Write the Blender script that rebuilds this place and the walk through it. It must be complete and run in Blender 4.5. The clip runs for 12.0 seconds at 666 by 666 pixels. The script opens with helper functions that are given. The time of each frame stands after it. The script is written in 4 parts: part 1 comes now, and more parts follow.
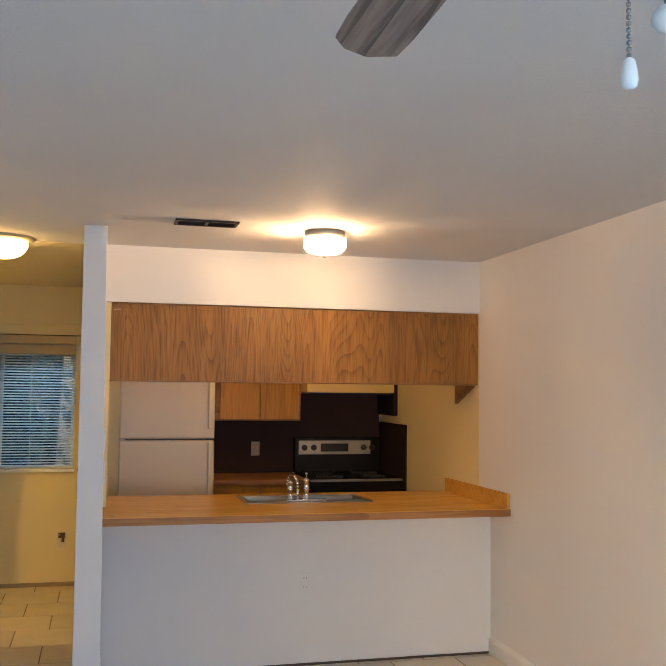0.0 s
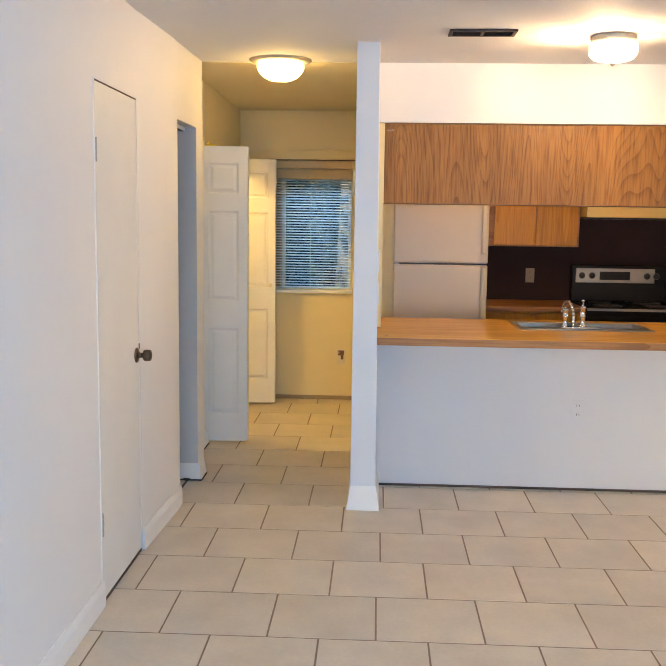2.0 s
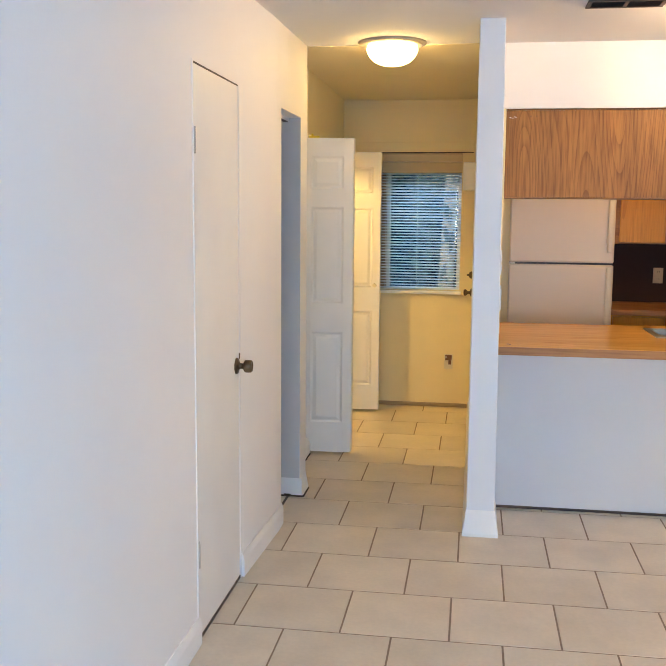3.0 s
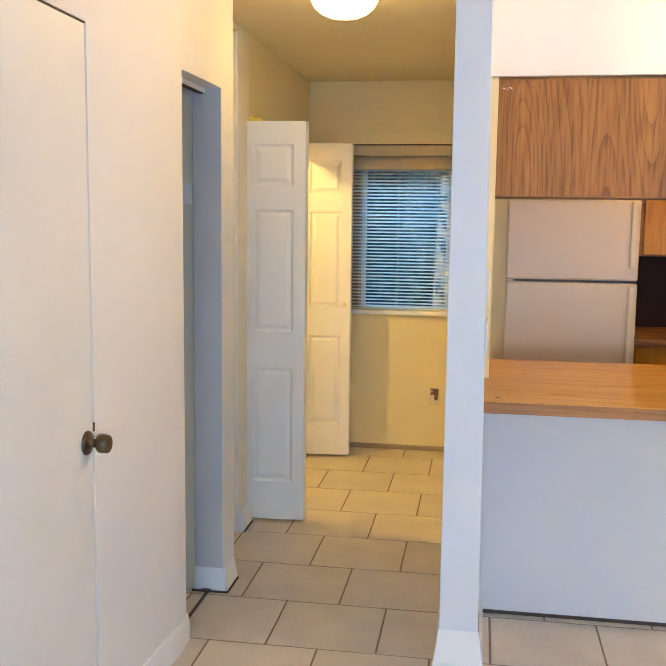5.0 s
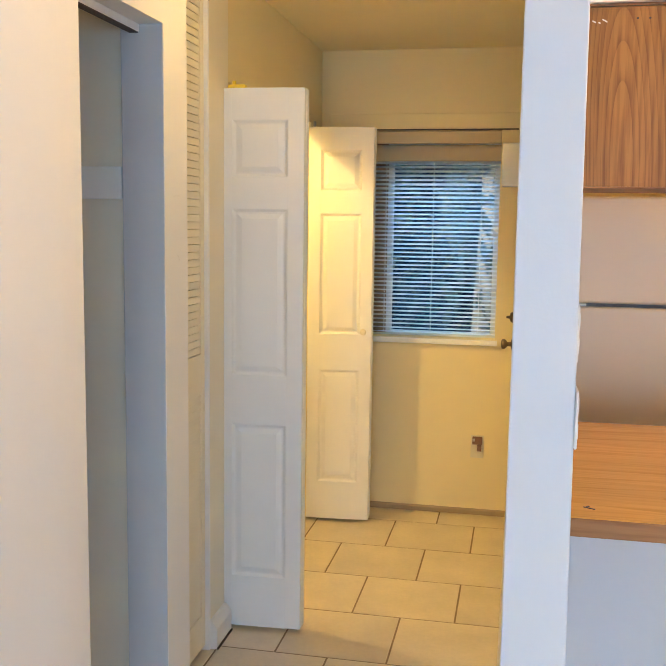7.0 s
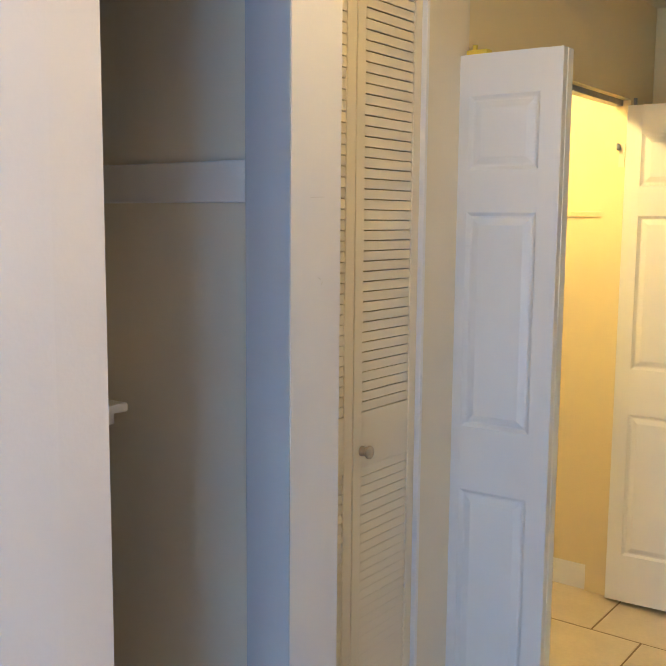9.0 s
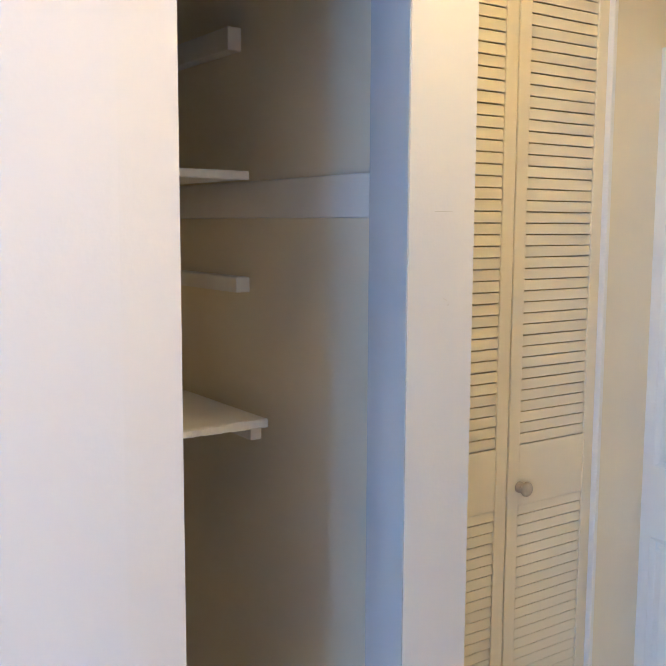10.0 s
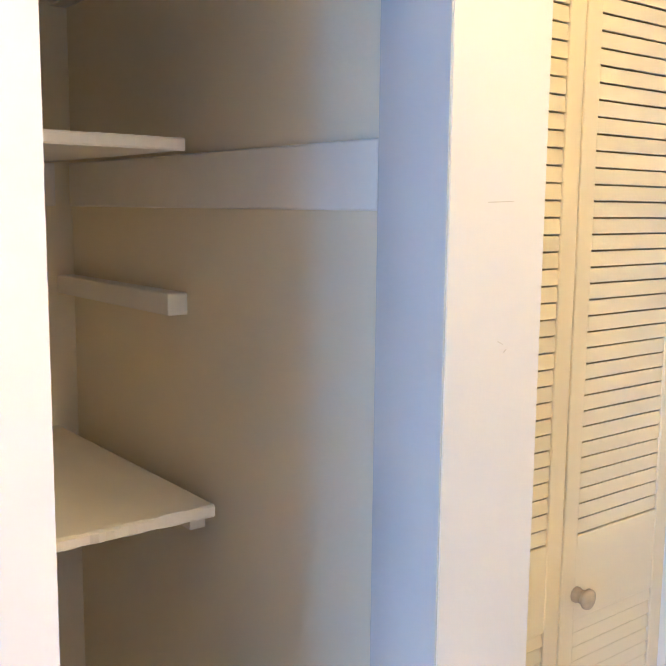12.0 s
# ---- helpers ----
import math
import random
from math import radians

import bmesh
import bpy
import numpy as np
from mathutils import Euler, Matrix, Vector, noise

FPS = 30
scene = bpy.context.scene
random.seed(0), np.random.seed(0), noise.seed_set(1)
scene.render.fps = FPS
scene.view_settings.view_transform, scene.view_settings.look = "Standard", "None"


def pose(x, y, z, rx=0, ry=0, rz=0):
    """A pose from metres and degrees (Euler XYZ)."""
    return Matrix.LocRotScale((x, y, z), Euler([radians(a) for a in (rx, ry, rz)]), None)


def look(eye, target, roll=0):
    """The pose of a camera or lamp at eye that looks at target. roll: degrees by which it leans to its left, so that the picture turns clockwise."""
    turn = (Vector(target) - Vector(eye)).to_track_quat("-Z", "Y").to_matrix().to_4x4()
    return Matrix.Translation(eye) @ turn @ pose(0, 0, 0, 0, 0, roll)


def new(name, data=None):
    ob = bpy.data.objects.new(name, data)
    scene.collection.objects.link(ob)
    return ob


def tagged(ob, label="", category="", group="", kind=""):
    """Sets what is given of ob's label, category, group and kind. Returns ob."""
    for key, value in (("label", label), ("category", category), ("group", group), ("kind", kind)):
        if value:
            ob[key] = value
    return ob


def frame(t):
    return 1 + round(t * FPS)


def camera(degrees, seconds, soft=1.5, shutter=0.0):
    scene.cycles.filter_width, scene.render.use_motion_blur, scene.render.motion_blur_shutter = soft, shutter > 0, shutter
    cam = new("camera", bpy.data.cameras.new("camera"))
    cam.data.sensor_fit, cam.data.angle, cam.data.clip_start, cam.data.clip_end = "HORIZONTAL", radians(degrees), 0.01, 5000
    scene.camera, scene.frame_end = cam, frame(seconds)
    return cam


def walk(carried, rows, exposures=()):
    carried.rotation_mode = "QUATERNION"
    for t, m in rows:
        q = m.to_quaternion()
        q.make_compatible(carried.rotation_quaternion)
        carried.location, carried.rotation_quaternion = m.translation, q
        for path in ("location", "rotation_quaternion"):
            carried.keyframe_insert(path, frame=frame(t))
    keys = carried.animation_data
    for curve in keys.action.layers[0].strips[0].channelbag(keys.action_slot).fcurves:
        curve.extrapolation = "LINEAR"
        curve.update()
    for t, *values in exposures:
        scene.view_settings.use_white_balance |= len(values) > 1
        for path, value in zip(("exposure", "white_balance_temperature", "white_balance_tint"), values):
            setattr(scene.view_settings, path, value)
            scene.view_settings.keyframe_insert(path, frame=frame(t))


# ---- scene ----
cam = camera(40.2, 12.0, soft=1.0)
PATH = [
    (0, (0.119, -4.805, 1.595), (0.61, -2.87, 1.723), 0.6),
    (0.5, (0.092, -4.814, 1.605), (0.453, -2.849, 1.711), 0.6),
    (1, (0.109, -4.827, 1.583), (0.387, -2.848, 1.512), 0.8),
    (1.5, (0.153, -4.826, 1.564), (0.255, -2.843, 1.328), 0.7),
    (2, (0.136, -4.726, 1.557), (0.042, -2.744, 1.305), 0.8),
    (2.5, (0.047, -4.561, 1.555), (-0.182, -2.591, 1.301), 0.8),
    (3, (0.011, -4.317, 1.562), (-0.288, -2.357, 1.298), 0.5),
    (3.2, (0.032, -4.179, 1.565), (-0.274, -2.221, 1.299), 0.3),
    (5, (0.119, -3.036, 1.555), (-0.197, -1.078, 1.303), 0.7),
    (5.5, (0.074, -2.7, 1.557), (-0.235, -0.74, 1.306), 0.7),
    (6, (0.059, -2.393, 1.543), (-0.253, -0.434, 1.293), 0.6),
    (6.5, (0.05, -2.086, 1.548), (-0.265, -0.126, 1.304), 0.7),
    (7, (0.022, -1.809, 1.546), (-0.373, 0.137, 1.305), 0.8),
    (7.2, (0.015, -1.721, 1.543), (-0.407, 0.22, 1.306), 0.6),
    (8.8, (0.229, -0.969, 1.585), (-0.895, 0.664, 1.322), 0.7),
    (9, (0.235, -0.9, 1.569), (-0.954, 0.689, 1.32), 0.5),
    (9.2, (0.275, -0.815, 1.569), (-1.035, 0.677, 1.328), 0.6),
    (9.5, (0.312, -0.711, 1.584), (-1.141, 0.64, 1.34), 0.3),
    (10, (0.389, -0.574, 1.587), (-1.247, 0.551, 1.35), 0.3),
    (10.5, (0.331, -0.517, 1.582), (-1.336, 0.558, 1.327), 0.5),
    (11, (0.127, -0.477, 1.586), (-1.421, 0.762, 1.324), 0.7),
    (11.5, (-0.056, -0.404, 1.578), (-1.522, 0.932, 1.323), 0.8),
    (12, (-0.186, -0.239, 1.604), (-1.747, 0.98, 1.33), 0.6),
]
walk(cam, [(t, look(eye, target, roll)) for t, eye, target, roll in PATH], [
    (0, -0.66, 7200, 13), (0.6, -0.34, 7200, 13), (1.2, -0.1, 6900, 12), (1.8, -0.04, 6600, 10), (2.5, 0.0, 6450, 10), (3.1, 0.06, 6400, 10), (5, 0.12, 6250, 9),
    (7, 0.2, 6250, 9), (9, -0.03, 5300, 11), (9.5, 0.2, 5150, 11), (10.5, 0.52, 5050, 11), (11.5, 0.84, 5150, 11), (12, 1.0, 5250, 12)])

# ---- world and light ----
world = bpy.data.worlds.new("world")
scene.world = world
world.use_nodes = True
wn = world.node_tree.nodes
sky = wn.new("ShaderNodeTexSky")
sky.sky_type = "NISHITA"
sky.sun_disc = False
sky.sun_elevation, sky.sun_rotation = radians(12), radians(200)
wn["Background"].inputs["Strength"].default_value = 0.75
world.node_tree.links.new(sky.outputs[0], wn["Background"].inputs["Color"])

sun = new("sun", bpy.data.lights.new("sun", "SUN"))
sun.data.energy, sun.data.angle, sun.data.color = 0.6, radians(15), (1.0, 0.95, 0.88)
sun.matrix_basis = pose(0, 0, 8, 62, 0, 200)

GLOW_KITCHEN, GLOW_HALL, GLOW_LAUNDRY, GLOW_GALLEY = 1850.0, 24.0, 1500.0, 20.0
LAMP_TINT = (1.0, 0.67, 0.37)
HALL_TINT = (1.0, 0.62, 0.19)
GALLEY_TINT = (1.0, 0.56, 0.17)
LAUNDRY_TINT = (1.0, 0.67, 0.20)
# daylight of the glazed door behind the walker, and of the side window
day = new("door_daylight", bpy.data.lights.new("door_daylight", "AREA"))
day.data.shape, day.data.size, day.data.size_y = "RECTANGLE", 2.0, 1.9
day.data.energy, day.data.color = 64, (0.17, 0.505, 1.0)
day.matrix_basis = pose(0.65, -7.17, 1.06, 90, 0, 0)
side = new("window_daylight", bpy.data.lights.new("window_daylight", "AREA"))
side.data.shape, side.data.size, side.data.size_y = "RECTANGLE", 1.6, 1.05
side.data.energy, side.data.color = 88, (0.19, 0.515, 1.0)
side.matrix_basis = pose(2.46, -6.15, 1.48, 90, 0, 90)
# the dusk sky over the hall window
dusk = new("window_sky", bpy.data.lights.new("window_sky", "AREA"))
dusk.data.shape, dusk.data.size, dusk.data.size_y = "RECTANGLE", 1.0, 0.6
dusk.data.energy, dusk.data.color = 15, (0.22, 0.55, 1.0)
dusk.matrix_basis = look((-0.42, 3.85, 2.75), (-0.42, 3.16, 1.45))


# ---- materials ----
def material(name, base, rough=0.5, metal=0.0, var=0.06, scale=3.0, bump=0.0, bump_scale=300.0, stretch=(1, 1, 1), spread=0.0, fine=0.0):
    """A painted or plain surface: base colour with large stains, fine grain and relief."""
    m = bpy.data.materials.new(name)
    m.use_nodes = True
    n, l = m.node_tree.nodes, m.node_tree.links
    b = n["Principled BSDF"]
    b.inputs["Roughness"].default_value, b.inputs["Metallic"].default_value = rough, metal
    co = n.new("ShaderNodeTexCoord")
    mp = n.new("ShaderNodeMapping")
    mp.inputs["Scale"].default_value = stretch
    l.new(co.outputs["Object"], mp.inputs["Vector"])
    src = mp.outputs["Vector"]
    info = n.new("ShaderNodeObjectInfo")
    if spread:
        add = n.new("ShaderNodeVectorMath")
        add.operation = "MULTIPLY_ADD"
        comb = n.new("ShaderNodeCombineXYZ")
        for k in range(3):
            l.new(info.outputs["Random"], comb.inputs[k])
        add.inputs[1].default_value = (37, 53, 71)
        l.new(comb.outputs[0], add.inputs[0])
        l.new(src, add.inputs[2])
        src = add.outputs[0]
    big = n.new("ShaderNodeTexNoise")
    big.inputs["Scale"].default_value, big.inputs["Detail"].default_value = scale, 5
    l.new(src, big.inputs["Vector"])
    hsv = n.new("ShaderNodeHueSaturation")
    hsv.inputs["Color"].default_value = (*base, 1)
    val = n.new("ShaderNodeMapRange")
    val.inputs["From Min"].default_value, val.inputs["From Max"].default_value = 0.25, 0.75
    val.inputs["To Min"].default_value, val.inputs["To Max"].default_value = 1 - var, 1 + var
    l.new(big.outputs["Fac"], val.inputs["Value"])
    out = val.outputs["Result"]
    small = n.new("ShaderNodeTexNoise")
    small.inputs["Scale"].default_value, small.inputs["Detail"].default_value = bump_scale, 3
    l.new(src, small.inputs["Vector"])
    if fine:
        fm = n.new("ShaderNodeMapRange")
        fm.inputs["From Min"].default_value, fm.inputs["From Max"].default_value = 0.3, 0.7
        fm.inputs["To Min"].default_value, fm.inputs["To Max"].default_value = 1 - fine, 1 + fine
        l.new(small.outputs["Fac"], fm.inputs["Value"])
        mul = n.new("ShaderNodeMath")
        mul.operation = "MULTIPLY"
        l.new(out, mul.inputs[0])
        l.new(fm.outputs["Result"], mul.inputs[1])
        out = mul.outputs[0]
    if spread:
        rm = n.new("ShaderNodeMapRange")
        rm.inputs["To Min"].default_value, rm.inputs["To Max"].default_value = 1 - spread, 1 + spread
        l.new(info.outputs["Random"], rm.inputs["Value"])
        mul2 = n.new("ShaderNodeMath")
        mul2.operation = "MULTIPLY"
        l.new(out, mul2.inputs[0])
        l.new(rm.outputs["Result"], mul2.inputs[1])
        out = mul2.outputs[0]
    l.new(out, hsv.inputs["Value"])
    l.new(hsv.outputs["Color"], b.inputs["Base Color"])
    rr = n.new("ShaderNodeMapRange")
    rr.inputs["To Min"].default_value, rr.inputs["To Max"].default_value = max(0.02, rough - 0.08), min(1, rough + 0.08)
    l.new(big.outputs["Fac"], rr.inputs["Value"])
    l.new(rr.outputs["Result"], b.inputs["Roughness"])
    if bump:
        bp = n.new("ShaderNodeBump")
        bp.inputs["Strength"].default_value, bp.inputs["Distance"].default_value = 0.6, bump
        l.new(small.outputs["Fac"], bp.inputs["Height"])
        l.new(bp.outputs["Normal"], b.inputs["Normal"])
    return m


def wood(name, dark, light, axis, rough=0.35, ring=9.0, contrast=1.0, bands=1.0):
    """Oak-like board: cathedral rings and short pores along one axis."""
    m = bpy.data.materials.new(name)
    m.use_nodes = True
    n, l = m.node_tree.nodes, m.node_tree.links
    b = n["Principled BSDF"]
    co = n.new("ShaderNodeTexCoord")
    along = [1.0, 1.0, 1.0]
    along[axis] = 0.12
    mp = n.new("ShaderNodeMapping")
    mp.inputs["Scale"].default_value = along
    l.new(co.outputs["Object"], mp.inputs["Vector"])
    warp = n.new("ShaderNodeTexNoise")
    warp.inputs["Scale"].default_value, warp.inputs["Detail"].default_value = 2.9, 1.0
    l.new(mp.outputs["Vector"], warp.inputs["Vector"])
    rings = n.new("ShaderNodeMath")
    rings.operation = "MULTIPLY"
    rings.inputs[1].default_value = ring
    l.new(warp.outputs["Fac"], rings.inputs[0])
    fr = n.new("ShaderNodeMath")
    fr.operation = "FRACT"
    l.new(rings.outputs[0], fr.inputs[0])
    pores = n.new("ShaderNodeTexNoise")
    al = [90.0, 90.0, 90.0]
    al[axis] = 5.0
    mp2 = n.new("ShaderNodeMapping")
    mp2.inputs["Scale"].default_value = al
    l.new(co.outputs["Object"], mp2.inputs["Vector"])
    pores.inputs["Scale"].default_value, pores.inputs["Detail"].default_value = 1.0, 4
    l.new(mp2.outputs["Vector"], pores.inputs["Vector"])
    late = n.new("ShaderNodeMath")
    late.operation = "POWER"
    late.inputs[1].default_value = 3.2
    l.new(fr.outputs[0], late.inputs[0])
    thin = n.new("ShaderNodeMath")
    thin.operation = "SUBTRACT"
    thin.inputs[0].default_value = 1.0
    l.new(late.outputs[0], thin.inputs[1])
    half = n.new("ShaderNodeMath")
    half.operation = "MULTIPLY_ADD"
    half.inputs[1].default_value, half.inputs[2].default_value = 1.5, -0.2 - 0.8 * contrast
    l.new(pores.outputs["Fac"], half.inputs[0])
    blend = n.new("ShaderNodeMath")
    blend.operation = "MULTIPLY_ADD"
    blend.inputs[1].default_value = 0.8 * contrast
    l.new(thin.outputs[0], blend.inputs[0])
    l.new(half.outputs[0], blend.inputs[2])
    ramp = n.new("ShaderNodeValToRGB")
    e = ramp.color_ramp.elements
    e[0].position, e[0].color = 0.12, (*dark, 1)
    e[1].position, e[1].color = 0.62, (*light, 1)
    l.new(blend.outputs[0], ramp.inputs["Fac"])
    al3 = [5.5, 5.5, 5.5]
    al3[axis] = 0.35
    mp3 = n.new("ShaderNodeMapping")
    mp3.inputs["Scale"].default_value = al3
    l.new(co.outputs["Object"], mp3.inputs["Vector"])
    big = n.new("ShaderNodeTexNoise")
    big.inputs["Scale"].default_value, big.inputs["Detail"].default_value = 1.0, 3
    l.new(mp3.outputs["Vector"], big.inputs["Vector"])
    val = n.new("ShaderNodeMapRange")
    val.inputs["From Min"].default_value, val.inputs["From Max"].default_value = 0.3, 0.7
    val.inputs["To Min"].default_value, val.inputs["To Max"].default_value = 1 - 0.24 * bands, 1 + 0.15 * bands
    l.new(big.outputs["Fac"], val.inputs["Value"])
    hsv = n.new("ShaderNodeHueSaturation")
    l.new(ramp.outputs["Color"], hsv.inputs["Color"])
    l.new(val.outputs["Result"], hsv.inputs["Value"])
    l.new(hsv.outputs["Color"], b.inputs["Base Color"])
    b.inputs["Roughness"].default_value = rough
    b.inputs["Specular IOR Level"].default_value = 0.3
    bp = n.new("ShaderNodeBump")
    bp.inputs["Strength"].default_value, bp.inputs["Distance"].default_value = 0.35, 0.0006
    l.new(pores.outputs["Fac"], bp.inputs["Height"])
    l.new(bp.outputs["Normal"], b.inputs["Normal"])
    return m


def glowing(name, tint, strength):
    m = bpy.data.materials.new(name)
    m.use_nodes = True
    b = m.node_tree.nodes["Principled BSDF"]
    b.inputs["Base Color"].default_value = (0.8, 0.78, 0.72, 1)
    b.inputs["Roughness"].default_value = 0.3
    b.inputs["Emission Color"].default_value = (*tint, 1)
    b.inputs["Emission Strength"].default_value = strength
    return m


def clear_glass(name):
    m = bpy.data.materials.new(name)
    m.use_nodes = True
    b = m.node_tree.nodes["Principled BSDF"]
    b.inputs["Base Color"].default_value = (0.95, 0.98, 1.0, 1)
    b.inputs["Roughness"].default_value, b.inputs["Transmission Weight"].default_value, b.inputs["IOR"].default_value = 0.02, 1.0, 1.45
    return m


PAINT = material("wall_paint", (0.81, 0.79, 0.77), 0.55, var=0.025, scale=1.6, bump=0.0005, bump_scale=120)
# This cream holds the yellow lamplight that falls on the walls.
LAMPLIT_PAINT = material("lamplit_wall_paint", (0.80, 0.68, 0.39), 0.55, var=0.03, scale=1.8, bump=0.0005, bump_scale=120)
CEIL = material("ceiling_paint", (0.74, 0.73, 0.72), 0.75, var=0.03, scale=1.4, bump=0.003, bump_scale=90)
LAMPLIT_CEIL = material("lamplit_ceiling_paint", (0.78, 0.68, 0.44), 0.7, var=0.03, scale=1.4, bump=0.002, bump_scale=90)
# Half and wing wall colours hold the dim blue daylight falling on them.
HALF_DAYTINT = material("half_wall_daylight_tint", (0.61, 0.64, 0.69), 0.5, var=0.03, scale=1.6, bump=0.0005, bump_scale=120)
WING_DAYTINT = material("wing_wall_daylight_tint", (0.73, 0.755, 0.79), 0.5, var=0.025, scale=1.6, bump=0.0005, bump_scale=120)
TRIM = material("trim_paint", (0.84, 0.83, 0.81), 0.38, var=0.03, scale=5, bump=0.0004, bump_scale=120)
DOORP = material("door_paint", (0.79, 0.78, 0.75), 0.4, var=0.03, scale=4, bump=0.0004, bump_scale=160)
LOUVRE = material("louvre_paint", (0.81, 0.74, 0.58), 0.42, var=0.03, scale=5, bump=0.0004, bump_scale=160)
CLOSETP = material("closet_paint", (0.87, 0.78, 0.59), 0.6, var=0.05, scale=2.2, bump=0.0005, bump_scale=120)
TILE = material("floor_tile_glaze", (0.655, 0.57, 0.455), 0.34, var=0.11, scale=4.5, bump=0.0004, bump_scale=60, spread=0.05, fine=0.035)
GROUT = material("grout", (0.26, 0.195, 0.135), 0.9, var=0.15, scale=9, bump=0.001)
OAK_V = wood("oak_panel", (0.180, 0.076, 0.017), (0.325, 0.150, 0.037), 2, 0.45, 52, 0.45, 1.2)
OAK_H = wood("oak_laminate", (0.58, 0.30, 0.068), (0.70, 0.385, 0.095), 0, 0.26, 12, 0.5, 0.45)
OAK_EDGE = wood("worn_counter_edge", (0.25, 0.115, 0.045), (0.36, 0.18, 0.07), 0, 0.45, 8)
OAK_DOOR = wood("honey_oak", (0.40, 0.175, 0.014), (0.52, 0.245, 0.022), 2, 0.36, 10, 0.5)
DARKPANEL = material("dark_brown_splash", (0.030, 0.016, 0.015), 0.75, var=0.12, scale=6)
FRIDGE = material("refrigerator_enamel", (0.70, 0.61, 0.49), 0.33, var=0.015, scale=0.6, bump=0.0004, bump_scale=400)
FRIDGE_TRIM = material("refrigerator_trim", (0.72, 0.66, 0.54), 0.35, var=0.03)
BLACK = material("black_enamel", (0.012, 0.012, 0.013), 0.22, var=0.1)
BLACKPL = material("black_plastic", (0.018, 0.017, 0.017), 0.4, var=0.1)
for _k in (BLACK, DARKPANEL):
    _k.node_tree.nodes["Principled BSDF"].inputs["Specular IOR Level"].default_value = 0.2
STEEL = material("brushed_steel", (0.32, 0.28, 0.24), 0.36, 1.0, var=0.05, scale=30, stretch=(0.1, 1, 1))
CHROME = material("chrome", (0.75, 0.75, 0.76), 0.1, 1.0, var=0.02)
BRONZE = material("aged_bronze", (0.14, 0.10, 0.065), 0.33, 1.0, var=0.2, scale=40)
HINGE = material("painted_steel_hinge", (0.45, 0.44, 0.42), 0.45, 0.6, var=0.1, scale=30)
ALMOND = material("almond_enamel", (0.78, 0.62, 0.26), 0.22, var=0.03)
PLATE = material("ivory_plastic", (0.72, 0.66, 0.50), 0.4, var=0.03)
TANPLATE = material("tan_plastic", (0.36, 0.28, 0.20), 0.5, var=0.04)
AGED = material("aged_tan_knob", (0.46, 0.38, 0.27), 0.4, var=0.15, scale=60)
PLATEW = material("white_plastic", (0.78, 0.78, 0.76), 0.35, var=0.02)
SLOT = material("outlet_slot", (0.06, 0.04, 0.03), 0.6, var=0.1)
BRASS_DARK = material("brown_receptacle", (0.16, 0.07, 0.035), 0.5, var=0.2, scale=30)
VENTM = material("dark_vent_metal", (0.05, 0.032, 0.028), 0.5, 0.3, var=0.15, scale=20)
BLIND = material("blind_vinyl", (0.80, 0.80, 0.78), 0.4, var=0.03)
SLATM = material("blind_slat_vinyl", (0.86, 0.88, 0.90), 0.5, var=0.03)
_n, _l = SLATM.node_tree.nodes, SLATM.node_tree.links
_t, _m = _n.new("ShaderNodeBsdfTranslucent"), _n.new("ShaderNodeMixShader")
_t.inputs["Color"].default_value, _m.inputs[0].default_value = (0.94, 0.96, 0.98, 1), 0.8
_l.new(_n["Principled BSDF"].outputs[0], _m.inputs[1])
_l.new(_t.outputs[0], _m.inputs[2])
_l.new(_m.outputs[0], _n["Material Output"].inputs["Surface"])
VALANCE = material("ivory_headrail", (0.57, 0.45, 0.26), 0.45, var=0.06)
WINFRAME = material("window_vinyl", (0.74, 0.74, 0.73), 0.45, var=0.05)
JAMBGREY = material("grey_jamb", (0.55, 0.535, 0.51), 0.5, var=0.04, scale=3, bump=0.0005, bump_scale=120)
REVEAL_SHADE = material("reveal_shade", (0.30, 0.20, 0.13), 0.6, var=0.1, scale=8)
SCUFF = material("grey_scuff", (0.68, 0.65, 0.60), 0.7, var=0.1)
GLASS = clear_glass("window_glass")
BLADE = wood("weathered_blade", (0.13, 0.10, 0.09), (0.36, 0.29, 0.25), 1, 0.28, 14, 0.8)
PEWTER = material("lamp_rim", (0.52, 0.46, 0.38), 0.45, 0.5, var=0.06)
FANMETAL = material("fan_metal", (0.30, 0.28, 0.27), 0.35, 0.8, var=0.08)
FROST = material("frosted_shade", (0.82, 0.84, 0.86), 0.3, var=0.02)
BASEBROWN = material("vinyl_cove_base", (0.34, 0.25, 0.15), 0.5, var=0.08, scale=8)
YELLOW = material("yellow_pivot_plastic", (0.80, 0.60, 0.06), 0.45, var=0.05)
GLOWK = glowing("lit_kitchen_bulb", LAMP_TINT, GLOW_KITCHEN)


